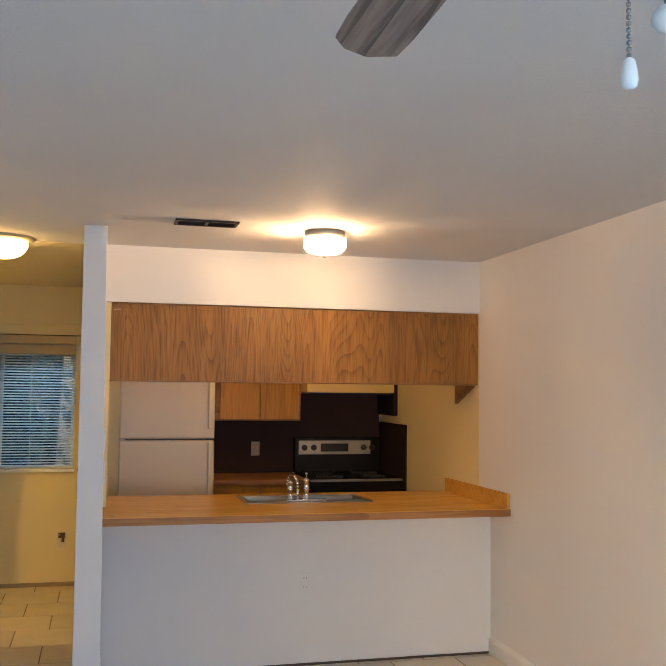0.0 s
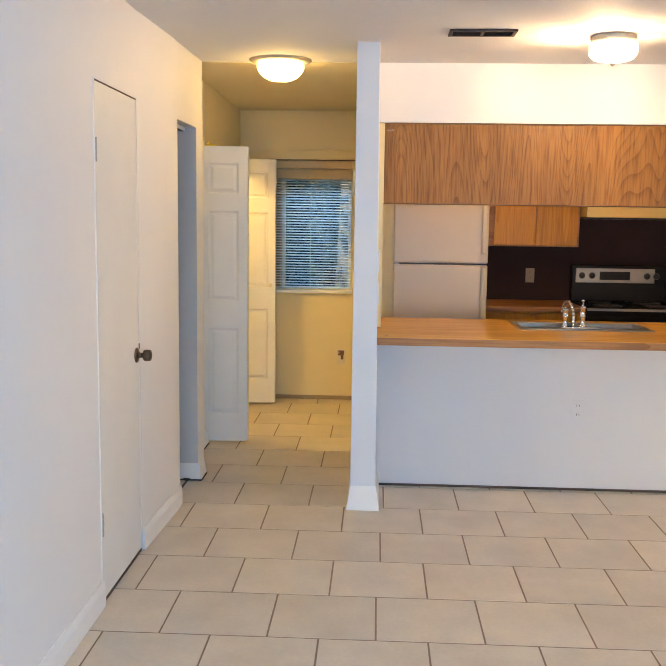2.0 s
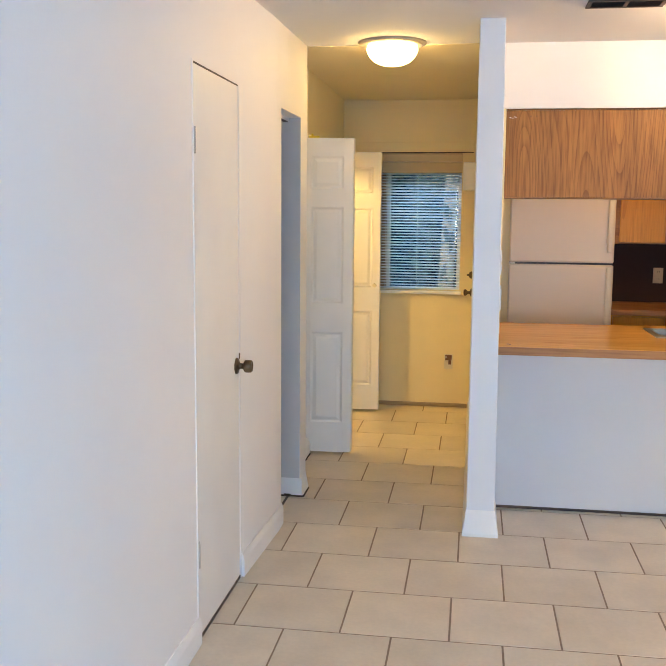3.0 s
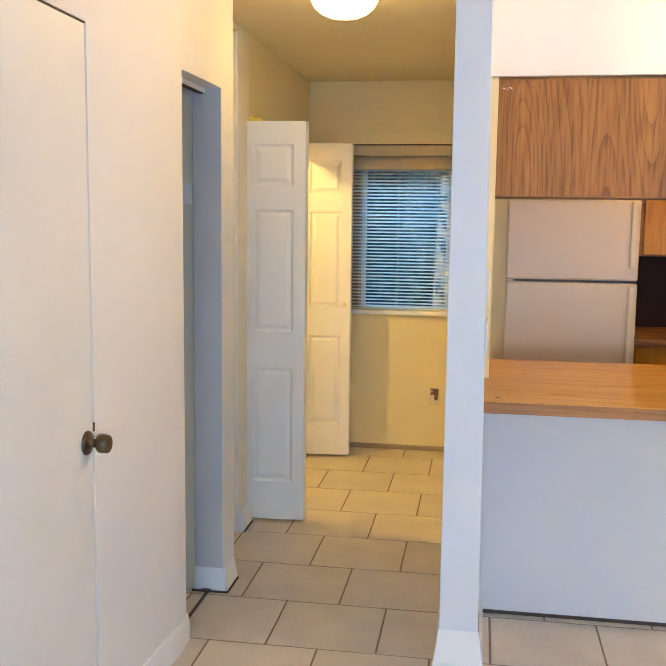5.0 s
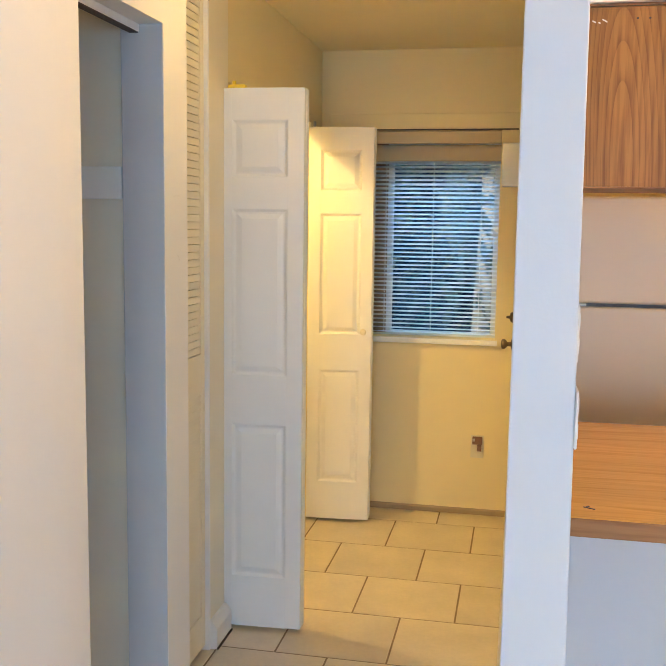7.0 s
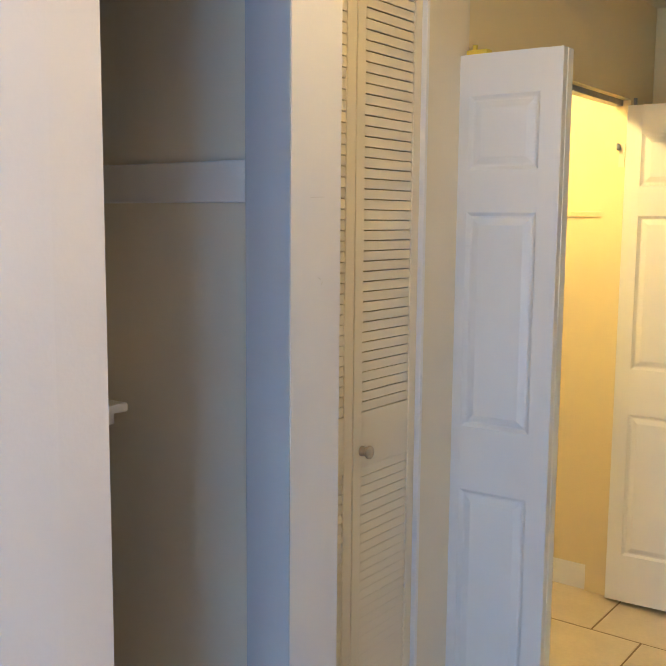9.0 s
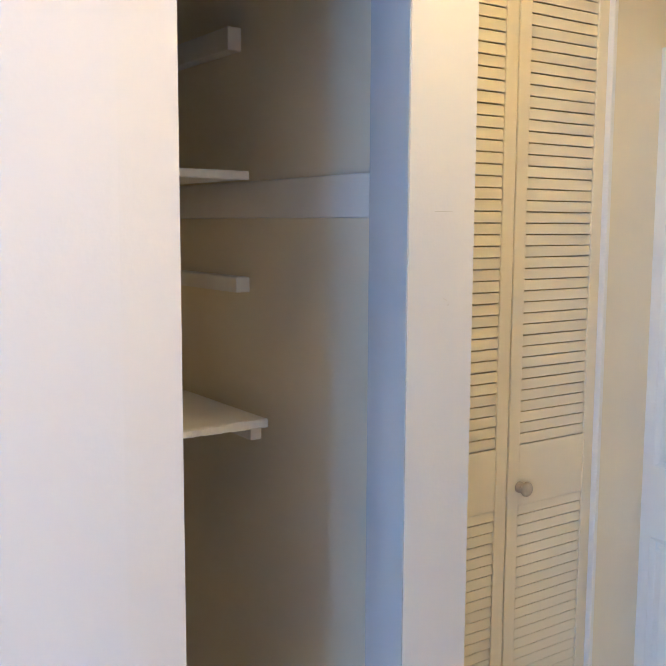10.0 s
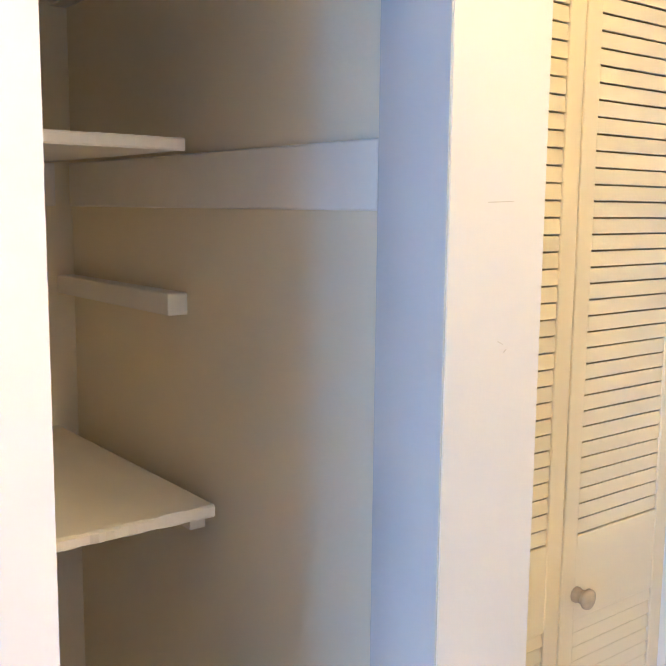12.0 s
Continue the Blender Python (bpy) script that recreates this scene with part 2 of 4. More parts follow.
def pressed_glass(name, centre):
    """Pressed lamp glass: frosted and clear patches that throw an uneven light."""
    m = bpy.data.materials.new(name)
    m.use_nodes = True
    n, l = m.node_tree.nodes, m.node_tree.links
    co, mp, no, ra = n.new("ShaderNodeTexCoord"), n.new("ShaderNodeMapping"), n.new("ShaderNodeTexNoise"), n.new("ShaderNodeMapRange")
    mp.inputs["Location"].default_value = [-c for c in centre]
    mp.inputs["Scale"].default_value = (1, 1, 0.6)
    no.inputs["Scale"].default_value, no.inputs["Detail"].default_value = 17, 1.5
    ra.inputs["From Min"].default_value, ra.inputs["From Max"].default_value = 0.44, 0.60
    ra.inputs["To Min"].default_value, ra.inputs["To Max"].default_value = 0.97, 0.1
    l.new(co.outputs["Object"], mp.inputs["Vector"])
    l.new(mp.outputs["Vector"], no.inputs["Vector"])
    l.new(no.outputs["Fac"], ra.inputs["Value"])
    clear, frost, mix = n.new("ShaderNodeBsdfTransparent"), n.new("ShaderNodeBsdfTranslucent"), n.new("ShaderNodeMixShader")
    frost.inputs["Color"].default_value = (0.95, 0.93, 0.88, 1)
    l.new(ra.outputs["Result"], mix.inputs[0])
    l.new(clear.outputs[0], mix.inputs[1])
    l.new(frost.outputs[0], mix.inputs[2])
    l.new(mix.outputs[0], n["Material Output"].inputs["Surface"])
    return m


LAMPGLASS = pressed_glass("pressed_lamp_glass", (1.25, -0.15, 2.38))
GLOWH = glowing("lit_hall_glass", HALL_TINT, GLOW_HALL)
GLOWG = glowing("lit_galley_lens", GALLEY_TINT, GLOW_GALLEY)
GLOWL = glowing("lit_bulb", LAUNDRY_TINT, GLOW_LAUNDRY)
LEAF = material("dusk_foliage", (0.012, 0.036, 0.045), 0.6, var=0.4, scale=3)
BARK = material("pale_bark", (0.30, 0.27, 0.23), 0.8, var=0.25, scale=6, bump=0.01, bump_scale=20)
LAWN = material("lawn", (0.06, 0.09, 0.035), 0.9, var=0.3, scale=2, bump=0.01, bump_scale=40)


# ---- building helpers ----
def box(bm, x0, x1, y0, y1, z0, z1, bevel=0.0, turn=None, seg=2):
    t = bmesh.new()
    bmesh.ops.create_cube(t, size=1.0)
    for v in t.verts:
        v.co = Vector(((x0 + x1) / 2 + v.co.x * (x1 - x0), (y0 + y1) / 2 + v.co.y * (y1 - y0), (z0 + z1) / 2 + v.co.z * (z1 - z0)))
    if bevel:
        bmesh.ops.bevel(t, geom=t.edges[:], offset=bevel, segments=seg, affect="EDGES", profile=0.5)
    if turn is not None:
        t.transform(turn)
    me = bpy.data.meshes.new("tmp")
    t.to_mesh(me)
    t.free()
    bm.from_mesh(me)
    bpy.data.meshes.remove(me)
    return bm


def rod(bm, p0, p1, r0, r1=None, seg=16):
    """A round bar between two points."""
    p0, p1 = Vector(p0), Vector(p1)
    d = p1 - p0
    t = bmesh.new()
    bmesh.ops.create_cone(t, cap_ends=True, segments=seg, radius1=r0, radius2=r0 if r1 is None else r1, depth=d.length)
    t.transform(Matrix.Translation((p0 + p1) / 2) @ d.to_track_quat("Z", "Y").to_matrix().to_4x4())
    for f in t.faces:
        f.smooth = len(f.verts) == 4
    me = bpy.data.meshes.new("tmp")
    t.to_mesh(me)
    t.free()
    bm.from_mesh(me)
    bpy.data.meshes.remove(me)
    return bm


def turned(bm, profile, place, seg=32):
    """A shape turned round the z axis: (radius, height) pairs; place is a matrix."""
    rings = []
    for r, z in profile:
        rings.append([bm.verts.new(place @ Vector((max(r, 1e-4) * math.cos(2 * math.pi * k / seg), max(r, 1e-4) * math.sin(2 * math.pi * k / seg), z))) for k in range(seg)])
    for a, b in zip(rings, rings[1:]):
        for k in range(seg):
            f = bm.faces.new((a[k], a[(k + 1) % seg], b[(k + 1) % seg], b[k]))
            f.smooth = True
    bm.faces.new(rings[0][::-1])
    bm.faces.new(rings[-1])
    bmesh.ops.recalc_face_normals(bm, faces=bm.faces[:])
    return bm


def prism(bm, outline, z0, z1):
    """An upright block over a plan outline."""
    lo = [bm.verts.new((x, y, z0)) for x, y in outline]
    hi = [bm.verts.new((x, y, z1)) for x, y in outline]
    bm.faces.new(lo[::-1])
    bm.faces.new(hi)
    for k in range(len(lo)):
        j = (k + 1) % len(lo)
        bm.faces.new((lo[k], lo[j], hi[j], hi[k]))
    bmesh.ops.recalc_face_normals(bm, faces=bm.faces[:])
    return bm


def standing(ob):
    m = ob.matrix_basis
    return standing(ob.parent) @ ob.matrix_parent_inverse @ m if ob.parent else m


def part(name, bm, mat, parent=None, label=""):
    me = bpy.data.meshes.new(name)
    bm.to_mesh(me)
    bm.free()
    me.materials.append(mat)
    ob = new(name, me)
    if parent is not None:
        ob.parent = parent
        ob.matrix_parent_inverse = standing(parent).inverted()
    if label:
        ob["label"] = label
    return ob


def thing(name, place, label, category, group="", kind=""):
    ob = new(name)
    ob.empty_display_size = 0.1
    ob.location = place
    return tagged(ob, label, category, group, kind)


def struct(name, bm, mat, label="", category=""):
    return tagged(part(name, bm, mat), label, category, kind="structure")


def B(*dims, **kw):
    return box(bmesh.new(), *dims, **kw)


# ---- plan ----
ZC = 2.44
XL, XR = -0.935, 2.48          # living room side walls
YB, YK, YH = -7.2, 2.80, 3.12  # far ends: behind, kitchen, hall
XH = -1.03                     # hall closet wall

OUTLINE = [(-1.035, YB - 0.12), (XR + 0.12, YB - 0.12), (XR + 0.12, YH + 0.14), (-2.11, YH + 0.14), (-2.11, -0.75), (-1.035, -0.75)]

# ---- structure ----
struct("ground", box(bmesh.new(), -40, 40, -40, 40, -0.32, -0.2), LAWN, "grey-green lawn outside at dusk", "ground")
floor = struct("floor", prism(bmesh.new(), OUTLINE, -0.18, -0.0022), GROUT, "beige ceramic tile floor with dark grout", "floor")
struct("ceiling", prism(bmesh.new(), OUTLINE, ZC, ZC + 0.12), CEIL, "white painted textured ceiling", "ceiling")
# Thin slab added to carry the lamp's yellow glow on the hall ceiling.
struct("ceiling_hall", B(-1.028, 0.0135, 0.64, 2.988, ZC - 0.004, ZC - 0.0005), LAMPLIT_CEIL, "hall ceiling slab with lamp glow in its cream colour", "ceiling")

D0, D1, DZ = -1.290, -0.680, 2.062   # flush closet door
bm = bmesh.new()
box(bm, -1.035, XL, YB, D0, 0, ZC)
box(bm, -1.035, XL, D0, D1, DZ, ZC)
prism(bm, [(XL, D1), (-0.9085, -0.067), (-0.9105, 0.032), (-1.035, 0.032), (-1.035, D1)], 0, ZC)
struct("wall_left", bm, PAINT, "white painted wall beside the closet door", "wall")

bm = bmesh.new()
prism(bm, [(-0.9105, 0.032), (-0.9005, 0.479), (-1.035, 0.479), (-1.035, 0.032)], 2.05, ZC)
prism(bm, [(-0.9005, 0.479), (-0.896, 0.634), (-1.018, 0.634), (-1.018, 0.479)], 0, ZC)
struct("wall_hall_pier", bm, PAINT, "white painted pier and lintel round the open closet", "wall")

# Thin board on the jamb face, a darker grey than the pier.
struct("trim_closet_jamb", B(-1.018, -0.9015, 0.4755, 0.4788, 0.102, 2.0495, bevel=0.001), JAMBGREY, "thin grey board on the jamb face of the open closet", "door frame")
for y, z, w, a in ((0.560, 1.612, 0.045, 2), (0.566, 1.448, 0.010, -25), (0.574, 1.438, 0.006, 40)):
    x = -0.9005 + (y - 0.479) * 0.0045 / 0.155 + 0.0002
    struct("trim_scuff", box(bmesh.new(), -0.0004, 0.0004, -w / 2, w / 2, -0.0006, 0.0006, turn=pose(x, y, z, a, 0, 0)), SCUFF, "fine grey scuff on the painted pier", "scuff")

struct("wall_louvre_header", B(-1.13, XH, 0.58, 1.185, 2.405, ZC), LOUVRE, "cream painted header over the louvred door", "wall")
# The post takes the cream louvre colour for the warm lamplight on it.
struct("wall_hall_post", B(-1.13, XH, 1.185, 1.41, 0, ZC), LOUVRE, "wall between the closets, warm lamplight in its cream colour", "wall")
struct("wall_laundry_header", B(-1.13, XH, 1.41, 2.735, 2.045, ZC), LAMPLIT_PAINT, "header over the laundry closet, lamplight in its cream colour", "wall")
struct("wall_hall_corner", B(-1.13, XH, 2.735, YH, 0, ZC), LAMPLIT_PAINT, "wall at the end of the hall, lamplight in its cream colour", "wall")

# closet shells
bm = bmesh.new()
box(bm, -1.99, -1.019, 0.492, 0.575, 0, ZC)
struct("wall_closet_side", bm, CLOSETP, "cream closet side wall", "wall")
bm = bmesh.new()
box(bm, -2.11, -1.99, -0.75, YH, 0, ZC)
struct("wall_closet_back", bm, CLOSETP, "cream closet back wall", "wall")
bm = bmesh.new()
box(bm, -1.99, -1.035, -0.75, -0.62, 0, ZC)
struct("wall_closet_near", bm, CLOSETP, "cream closet end wall", "wall")
bm = bmesh.new()
box(bm, -1.99, -1.13, 1.24, 1.34, 0, ZC)
struct("wall_laundry_near", bm, LAMPLIT_PAINT, "cream laundry closet side wall", "wall")
bm = bmesh.new()
box(bm, -1.99, -1.13, 2.76, 2.86, 0, ZC)
struct("wall_laundry_far", bm, LAMPLIT_PAINT, "cream laundry closet side wall", "wall")

# hall end wall with the window opening
WX0, WX1, WZ0, WZ1 = -0.80, -0.085, 0.925, 2.038
def holed(x0, x1, y0, y1, z0, z1, a0, a1, b0, b1):
    """One slab along x with a rectangular opening through it."""
    bm = bmesh.new()
    outer, hole = ((x0, z0), (x1, z0), (x1, z1), (x0, z1)), ((a0, b0), (a1, b0), (a1, b1), (a0, b1))
    lay = [[[bm.verts.new((x, y, z)) for x, z in ring] for ring in (outer, hole)] for y in (y0, y1)]
    for k in range(4):
        j = (k + 1) % 4
        for lv in lay:
            bm.faces.new((lv[0][k], lv[0][j], lv[1][j], lv[1][k]))
        for q in (0, 1):
            bm.faces.new((lay[0][q][k], lay[0][q][j], lay[1][q][j], lay[1][q][k]))
    bmesh.ops.recalc_face_normals(bm, faces=bm.faces[:])
    return bm


YF = 2.99                      # inner face of the end wall; the window sits deep in its reveal
RX0, RX1, RZ0, RZ1 = -0.781, -0.088, 0.941, 2.026
struct("wall_hall_outer", holed(-2.11, 0.152, YH, YH + 0.14, 0, ZC, WX0, WX1, WZ0, WZ1), LAMPLIT_PAINT, "outer wall round the window, lamplight in its cream colour", "wall")
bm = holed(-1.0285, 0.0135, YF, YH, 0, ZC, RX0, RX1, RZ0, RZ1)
struct("wall_hall_end", bm, LAMPLIT_PAINT, "end wall with a window, lamplight in its cream colour", "wall")

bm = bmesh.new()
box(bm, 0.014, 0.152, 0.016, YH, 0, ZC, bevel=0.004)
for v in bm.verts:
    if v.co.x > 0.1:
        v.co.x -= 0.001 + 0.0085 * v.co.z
struct("wall_wing", bm, WING_DAYTINT, "wing wall between hall and kitchen, blue daylight in its pale colour", "wall")

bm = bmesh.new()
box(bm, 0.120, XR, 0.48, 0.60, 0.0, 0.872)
struct("wall_half", bm, HALF_DAYTINT, "half wall under the bar counter, dim blue daylight in its colour", "wall")
bm = bmesh.new()
box(bm, 0.120, XR, 0.645, 1.02, 2.106, ZC - 0.0005)
struct("wall_soffit", bm, PAINT, "white painted soffit over the oak cabinets", "wall")
GY0, GY1, GZ0, GZ1 = -7.0, -5.3, 0.92, 2.05
bm = bmesh.new()
box(bm, XR, XR + 0.12, YB, GY0, 0, ZC)
box(bm, XR, XR + 0.12, GY0, GY1, GZ1, ZC)
box(bm, XR, XR + 0.12, GY0, GY1, 0, GZ0)
box(bm, XR, XR + 0.12, GY1, 0.66, 0, ZC)
struct("wall_right", bm, PAINT, "white painted side wall", "wall")
struct("wall_kitchen_right", B(XR, XR + 0.12, 0.66, YK + 0.12, 0, ZC), LAMPLIT_PAINT, "cream kitchen side wall", "wall")
struct("wall_kitchen_back", B(0.120, XR, YK, YK + 0.12, 0, ZC - 0.0005), LAMPLIT_PAINT, "cream kitchen back wall", "wall")

# Dark strip laid on the wall foot for the shade of its gap.
struct("trim_foot_shade", B(0.17, XR - 0.014, 0.4765, 0.4798, 0.0, 0.014), SLOT, "dark strip for the shaded gap along the foot of the half wall", "trim")
# wall behind the walker; the glazed door stands in the side wall
bm = bmesh.new()
GX0, GX1 = -0.4, 1.7
box(bm, -1.035, GX0, YB - 0.12, YB, 0, ZC)
box(bm, GX1, XR + 0.12, YB - 0.12, YB, 0, ZC)
box(bm, GX0, GX1, YB - 0.12, YB, GZ1, ZC)
struct("wall_behind", bm, PAINT, "white painted wall with a glazed door", "wall")


def glazing(name, m, width, z0, z1, label, category):
    """A two-light glazed frame along local x, built into an opening."""
    g = thing(name, m.translation, label, category, kind="structure")
    for a, b in ((-width / 2, -width / 2 + 0.05), (width / 2 - 0.05, width / 2)):
        part("stile", box(bmesh.new(), a, b, -0.03, 0.03, z0, z1, turn=m), WINFRAME, g)
    for a, b in ((z0, z0 + 0.06), (z1 - 0.06, z1)):
        part("rail", box(bmesh.new(), -width / 2 + 0.05, width / 2 - 0.05, -0.03, 0.03, a, b, turn=m), WINFRAME, g)
    part("mullion", box(bmesh.new(), -0.03, 0.03, -0.03, 0.03, z0 + 0.06, z1 - 0.06, turn=m), WINFRAME, g)
    for a, b in ((-width / 2 + 0.05, -0.03), (0.03, width / 2 - 0.05)):
        p = part("pane", box(bmesh.new(), a, b, -0.003, 0.003, z0 + 0.06, z1 - 0.06, turn=m), GLASS, g)
        p.visible_shadow = False
    return g


glazing("door_2", pose((GX0 + GX1) / 2, YB - 0.07, 0), GX1 - GX0, 0.0, GZ1, "glazed sliding door with pale frame", "door")
glazing("window_2", pose(XR + 0.07, (GY0 + GY1) / 2, 0, 0, 0, 90), GY1 - GY0, GZ0, GZ1, "wide side window with pale frame", "window")


def baseboard(outline_a, outline_b, normal, h=0.105, thick=0.013, mat=TRIM, flare=False):
    """A skirting run from a to b on a wall whose face looks along normal; the top edge is eased."""
    a, b, nrm = Vector((*outline_a, 0)), Vector((*outline_b, 0)), Vector((*normal, 0))
    bm = bmesh.new()
    prof = [(0, 0), (thick, 0), (thick, h * 0.72), (thick * 0.72, h * 0.86), (thick * 0.35, h), (0, h)]
    if flare:
        prof = [(0, 0), (thick, 0), (thick, h * 0.12), (thick * 0.72, h * 0.34), (thick * 0.42, h * 0.62), (thick * 0.16, h * 0.86), (0.001, h), (0, h)]
    ra = [bm.verts.new(a + nrm * d + Vector((0, 0, z))) for d, z in prof]
    rb = [bm.verts.new(b + nrm * d + Vector((0, 0, z))) for d, z in prof]
    for k in range(len(prof)):
        j = (k + 1) % len(prof)
        bm.faces.new((ra[k], ra[j], rb[j], rb[k]))
    bm.faces.new(ra)
    bm.faces.new(rb[::-1])
    bmesh.ops.recalc_face_normals(bm, faces=bm.faces[:])
    return struct("baseboard", bm, mat, "white painted baseboard with worn top edge" if mat is TRIM else "brown vinyl cove base", "baseboard")


baseboard((XL, YB), (XL, D0), (1, 0))
baseboard((XL, D1 + 0.012), (-0.9085, -0.067), (1, 0))
baseboard((-0.9085, -0.067), (-0.9105, 0.032), (1, 0))
baseboard((-0.9005, 0.479), (-0.896, 0.634), (1, 0), 0.10, 0.018, flare=True)
baseboard((-1.018, 0.479), (-0.888, 0.479), (0, -1), 0.10, 0.012, flare=True)
baseboard((XH, 1.192), (XH, 1.358), (1, 0), 0.105, 0.030)
baseboard((XH, 2.76), (XH, YF), (1, 0))
bm = bmesh.new()
rings = []
for z, e in ((0.0, 0.018), (0.016, 0.018), (0.045, 0.012), (0.085, 0.006), (0.115, 0.003), (0.130, 0.0006)):
    rings.append([bm.verts.new((x, y, z)) for x, y in ((0.014 - e, 0.016 - e), (0.152 + e, 0.016 - e), (0.152 + e, 0.478), (0.014 - e, 0.478))])
for p, q in zip(rings, rings[1:]):
    for k in range(4):
        j = (k + 1) % 4
        bm.faces.new((p[k], p[j], q[j], q[k]))
bmesh.ops.recalc_face_normals(bm, faces=bm.faces[:])
struct("baseboard", bm, TRIM, "white flared baseboard round the wing wall", "baseboard")
baseboard((0.014, 0.478), (0.014, YF), (-1, 0), 0.13, 0.016, flare=True)
baseboard((XR, YB), (XR, 0.478), (-1, 0))
baseboard((-1.015, YF), (-0.004, YF), (0, -1), 0.032, 0.010, BASEBROWN)
baseboard((-1.99, 2.76), (-1.13, 2.76), (0, -1))


# ---- the flush closet door ----
def knob(parent, at, way, mat, rose=0.033, ball=0.026, reach=0.062, label=""):
    """A door knob with its round rose, standing out along way."""
    m = Matrix.Translation(at) @ Vector(way).to_track_quat("Z", "Y").to_matrix().to_4x4()
    k = part("knob", turned(bmesh.new(), [(rose, 0), (rose, 0.004), (rose * 0.8, 0.010), (0.012, 0.014), (0.011, reach * 0.5), (ball * 0.75, reach * 0.58), (ball, reach * 0.74), (ball * 0.97, reach * 0.9), (ball * 0.6, reach), (0.002, reach * 1.01)], m), mat, parent, label)
    return k


door1 = tagged(part("door_1", B(XL - 0.038, XL - 0.003, D0 + 0.004, D1 - 0.004, 0.014, DZ - 0.006, bevel=0.001), DOORP), "closed flush white closet door with bronze knob", "door", kind="structure")
KM = Matrix.Translation((XL - 0.003, -0.725, 0.930)) @ Vector((1, 0, 0)).to_track_quat("Z", "Y").to_matrix().to_4x4()
part("knob", turned(bmesh.new(), [(0.034, 0), (0.034, 0.003), (0.030, 0.008), (0.018, 0.010), (0.012, 0.016), (0.012, 0.030), (0.020, 0.033), (0.0255, 0.038), (0.0265, 0.048), (0.0255, 0.062), (0.0225, 0.066), (0.019, 0.066), (0.017, 0.0625), (0.003, 0.0620)], KM), BRONZE, door1, "aged bronze door knob")
part("latch", B(XL - 0.006, XL + 0.0008, D1 - 0.0045, D1 + 0.004, 0.952, 0.978, bevel=0.0015), BRONZE, door1, "dark latch plate in the seam")
for z in (1.80, 0.33):
    h = rod(bmesh.new(), (XL + 0.003, D0 + 0.002, z - 0.045), (XL + 0.003, D0 + 0.002, z + 0.045), 0.006, seg=10)
    box(h, XL - 0.006, XL - 0.001, D0 + 0.002, D0 + 0.03, z - 0.045, z + 0.045)
    part("hinge", h, HINGE, door1, "painted steel hinge")
# Dark block set behind the door for the shade seen through its seams.
struct("trim_door_backing", B(-1.034, XL - 0.05, D0, D1, 0.0, DZ), SLOT, "dark backing for the shade behind the closet door", "door frame")
bm = box(bmesh.new(), XL - 0.002, XL + 0.004, D0 - 0.010, D0 - 0.001, 0.0, DZ + 0.006, bevel=0.0015)
struct("trim_door_jamb", bm, TRIM, "narrow white door jamb edge", "door frame")


# Solid dark strips fill the gaps over and under the door as their shade.
struct("trim_door_shade", B(XL - 0.030, XL - 0.0012, D0 + 0.003, D1 - 0.003, DZ - 0.0056, DZ - 0.0004), SLOT, "dark strip for the shaded gap over the closet door", "trim")
struct("trim_foot_shade", B(XL - 0.030, XL - 0.001, D0 + 0.002, D1 - 0.002, 0.0005, 0.0135), SLOT, "dark strip for the shaded gap under the closet door", "trim")
GRIME = material("dirty_caulk", (0.055, 0.04, 0.03), 0.9, var=0.4, scale=40)
struct("trim_caulk", B(-0.8795, -0.8735, 0.466, 0.632, 0.0002, 0.007), GRIME, "dirty caulk line at the pier foot", "trim")
struct("trim_caulk", B(-1.03, -0.879, 0.4600, 0.4668, 0.0002, 0.008), GRIME, "dirty caulk line at the pier foot", "trim")
struct("trim_caulk", box(box(bmesh.new(), -0.985, -0.945, 0.455, 0.4628, 0.0002, 0.016, bevel=0.003), -0.9445, -0.925, 0.459, 0.4628, 0.0002, 0.008, bevel=0.002), GRIME, "dark grime lump at the pier foot", "trim")
struct("trim_caulk", B(-0.9998, -0.9945, 1.190, 1.355, 0.0002, 0.007), GRIME, "dirty caulk line at the post foot", "trim")


# ---- the open closet ----
def shelf(name, x_back, x_front, y0, y1, z, thick, label, wavy=0.0):
    """A painted board with a separate, uneven front edge."""
    ob = tagged(part(name, B(x_back, x_front - 0.010, y0, y1, z - thick, z, bevel=0.001), CLOSET_TRIM), label, "shelf", "closet shelves")
    bm = bmesh.new()
    n, rings = 90, []
    for k in range(n + 1):
        y = y0 + (y1 - y0) * k / n
        w = wavy * (noise.noise((y * 9, z * 7, 0.3)) + 0.6 * noise.noise((y * 70, z * 3, 2.0)))
        chip = wavy * 0.7 * max(0.0, noise.noise((y * 23, z * 5, 7.0)))
        prof = ((-0.0100, 0.0003), (-0.002, 0.0003 - chip), (w, -0.003 - chip), (w, -thick + 0.003), (-0.002, -thick - 0.0003 + chip * 0.6), (-0.0100, -thick - 0.0003))
        rings.append([bm.verts.new((x_front + dx, y, z + dz)) for dx, dz in prof])
    for p, q in zip(rings, rings[1:]):
        for k in range(6):
            j = (k + 1) % 6
            bm.faces.new((p[k], p[j], q[j], q[k]))
    bm.faces.new(rings[0])
    bm.faces.new(rings[-1])
    bmesh.ops.recalc_face_normals(bm, faces=bm.faces[:])
    part("front_edge", bm, CLOSET_TRIM, ob, "uneven painted front edge")
    return ob


CLOSET_TRIM = material("closet_shelf_paint", (0.86, 0.82, 0.74), 0.5, var=0.06, scale=6, bump=0.0006, bump_scale=90)
shelf("closet_shelf", -1.99, -1.437, -0.62, 0.449, 1.706, 0.019, "white painted upper closet shelf on a wall board", 0.002)
shelf("closet_shelf", -1.99, -1.358, -0.62, 0.449, 1.150, 0.020, "white painted lower closet shelf with chipped edge", 0.009)
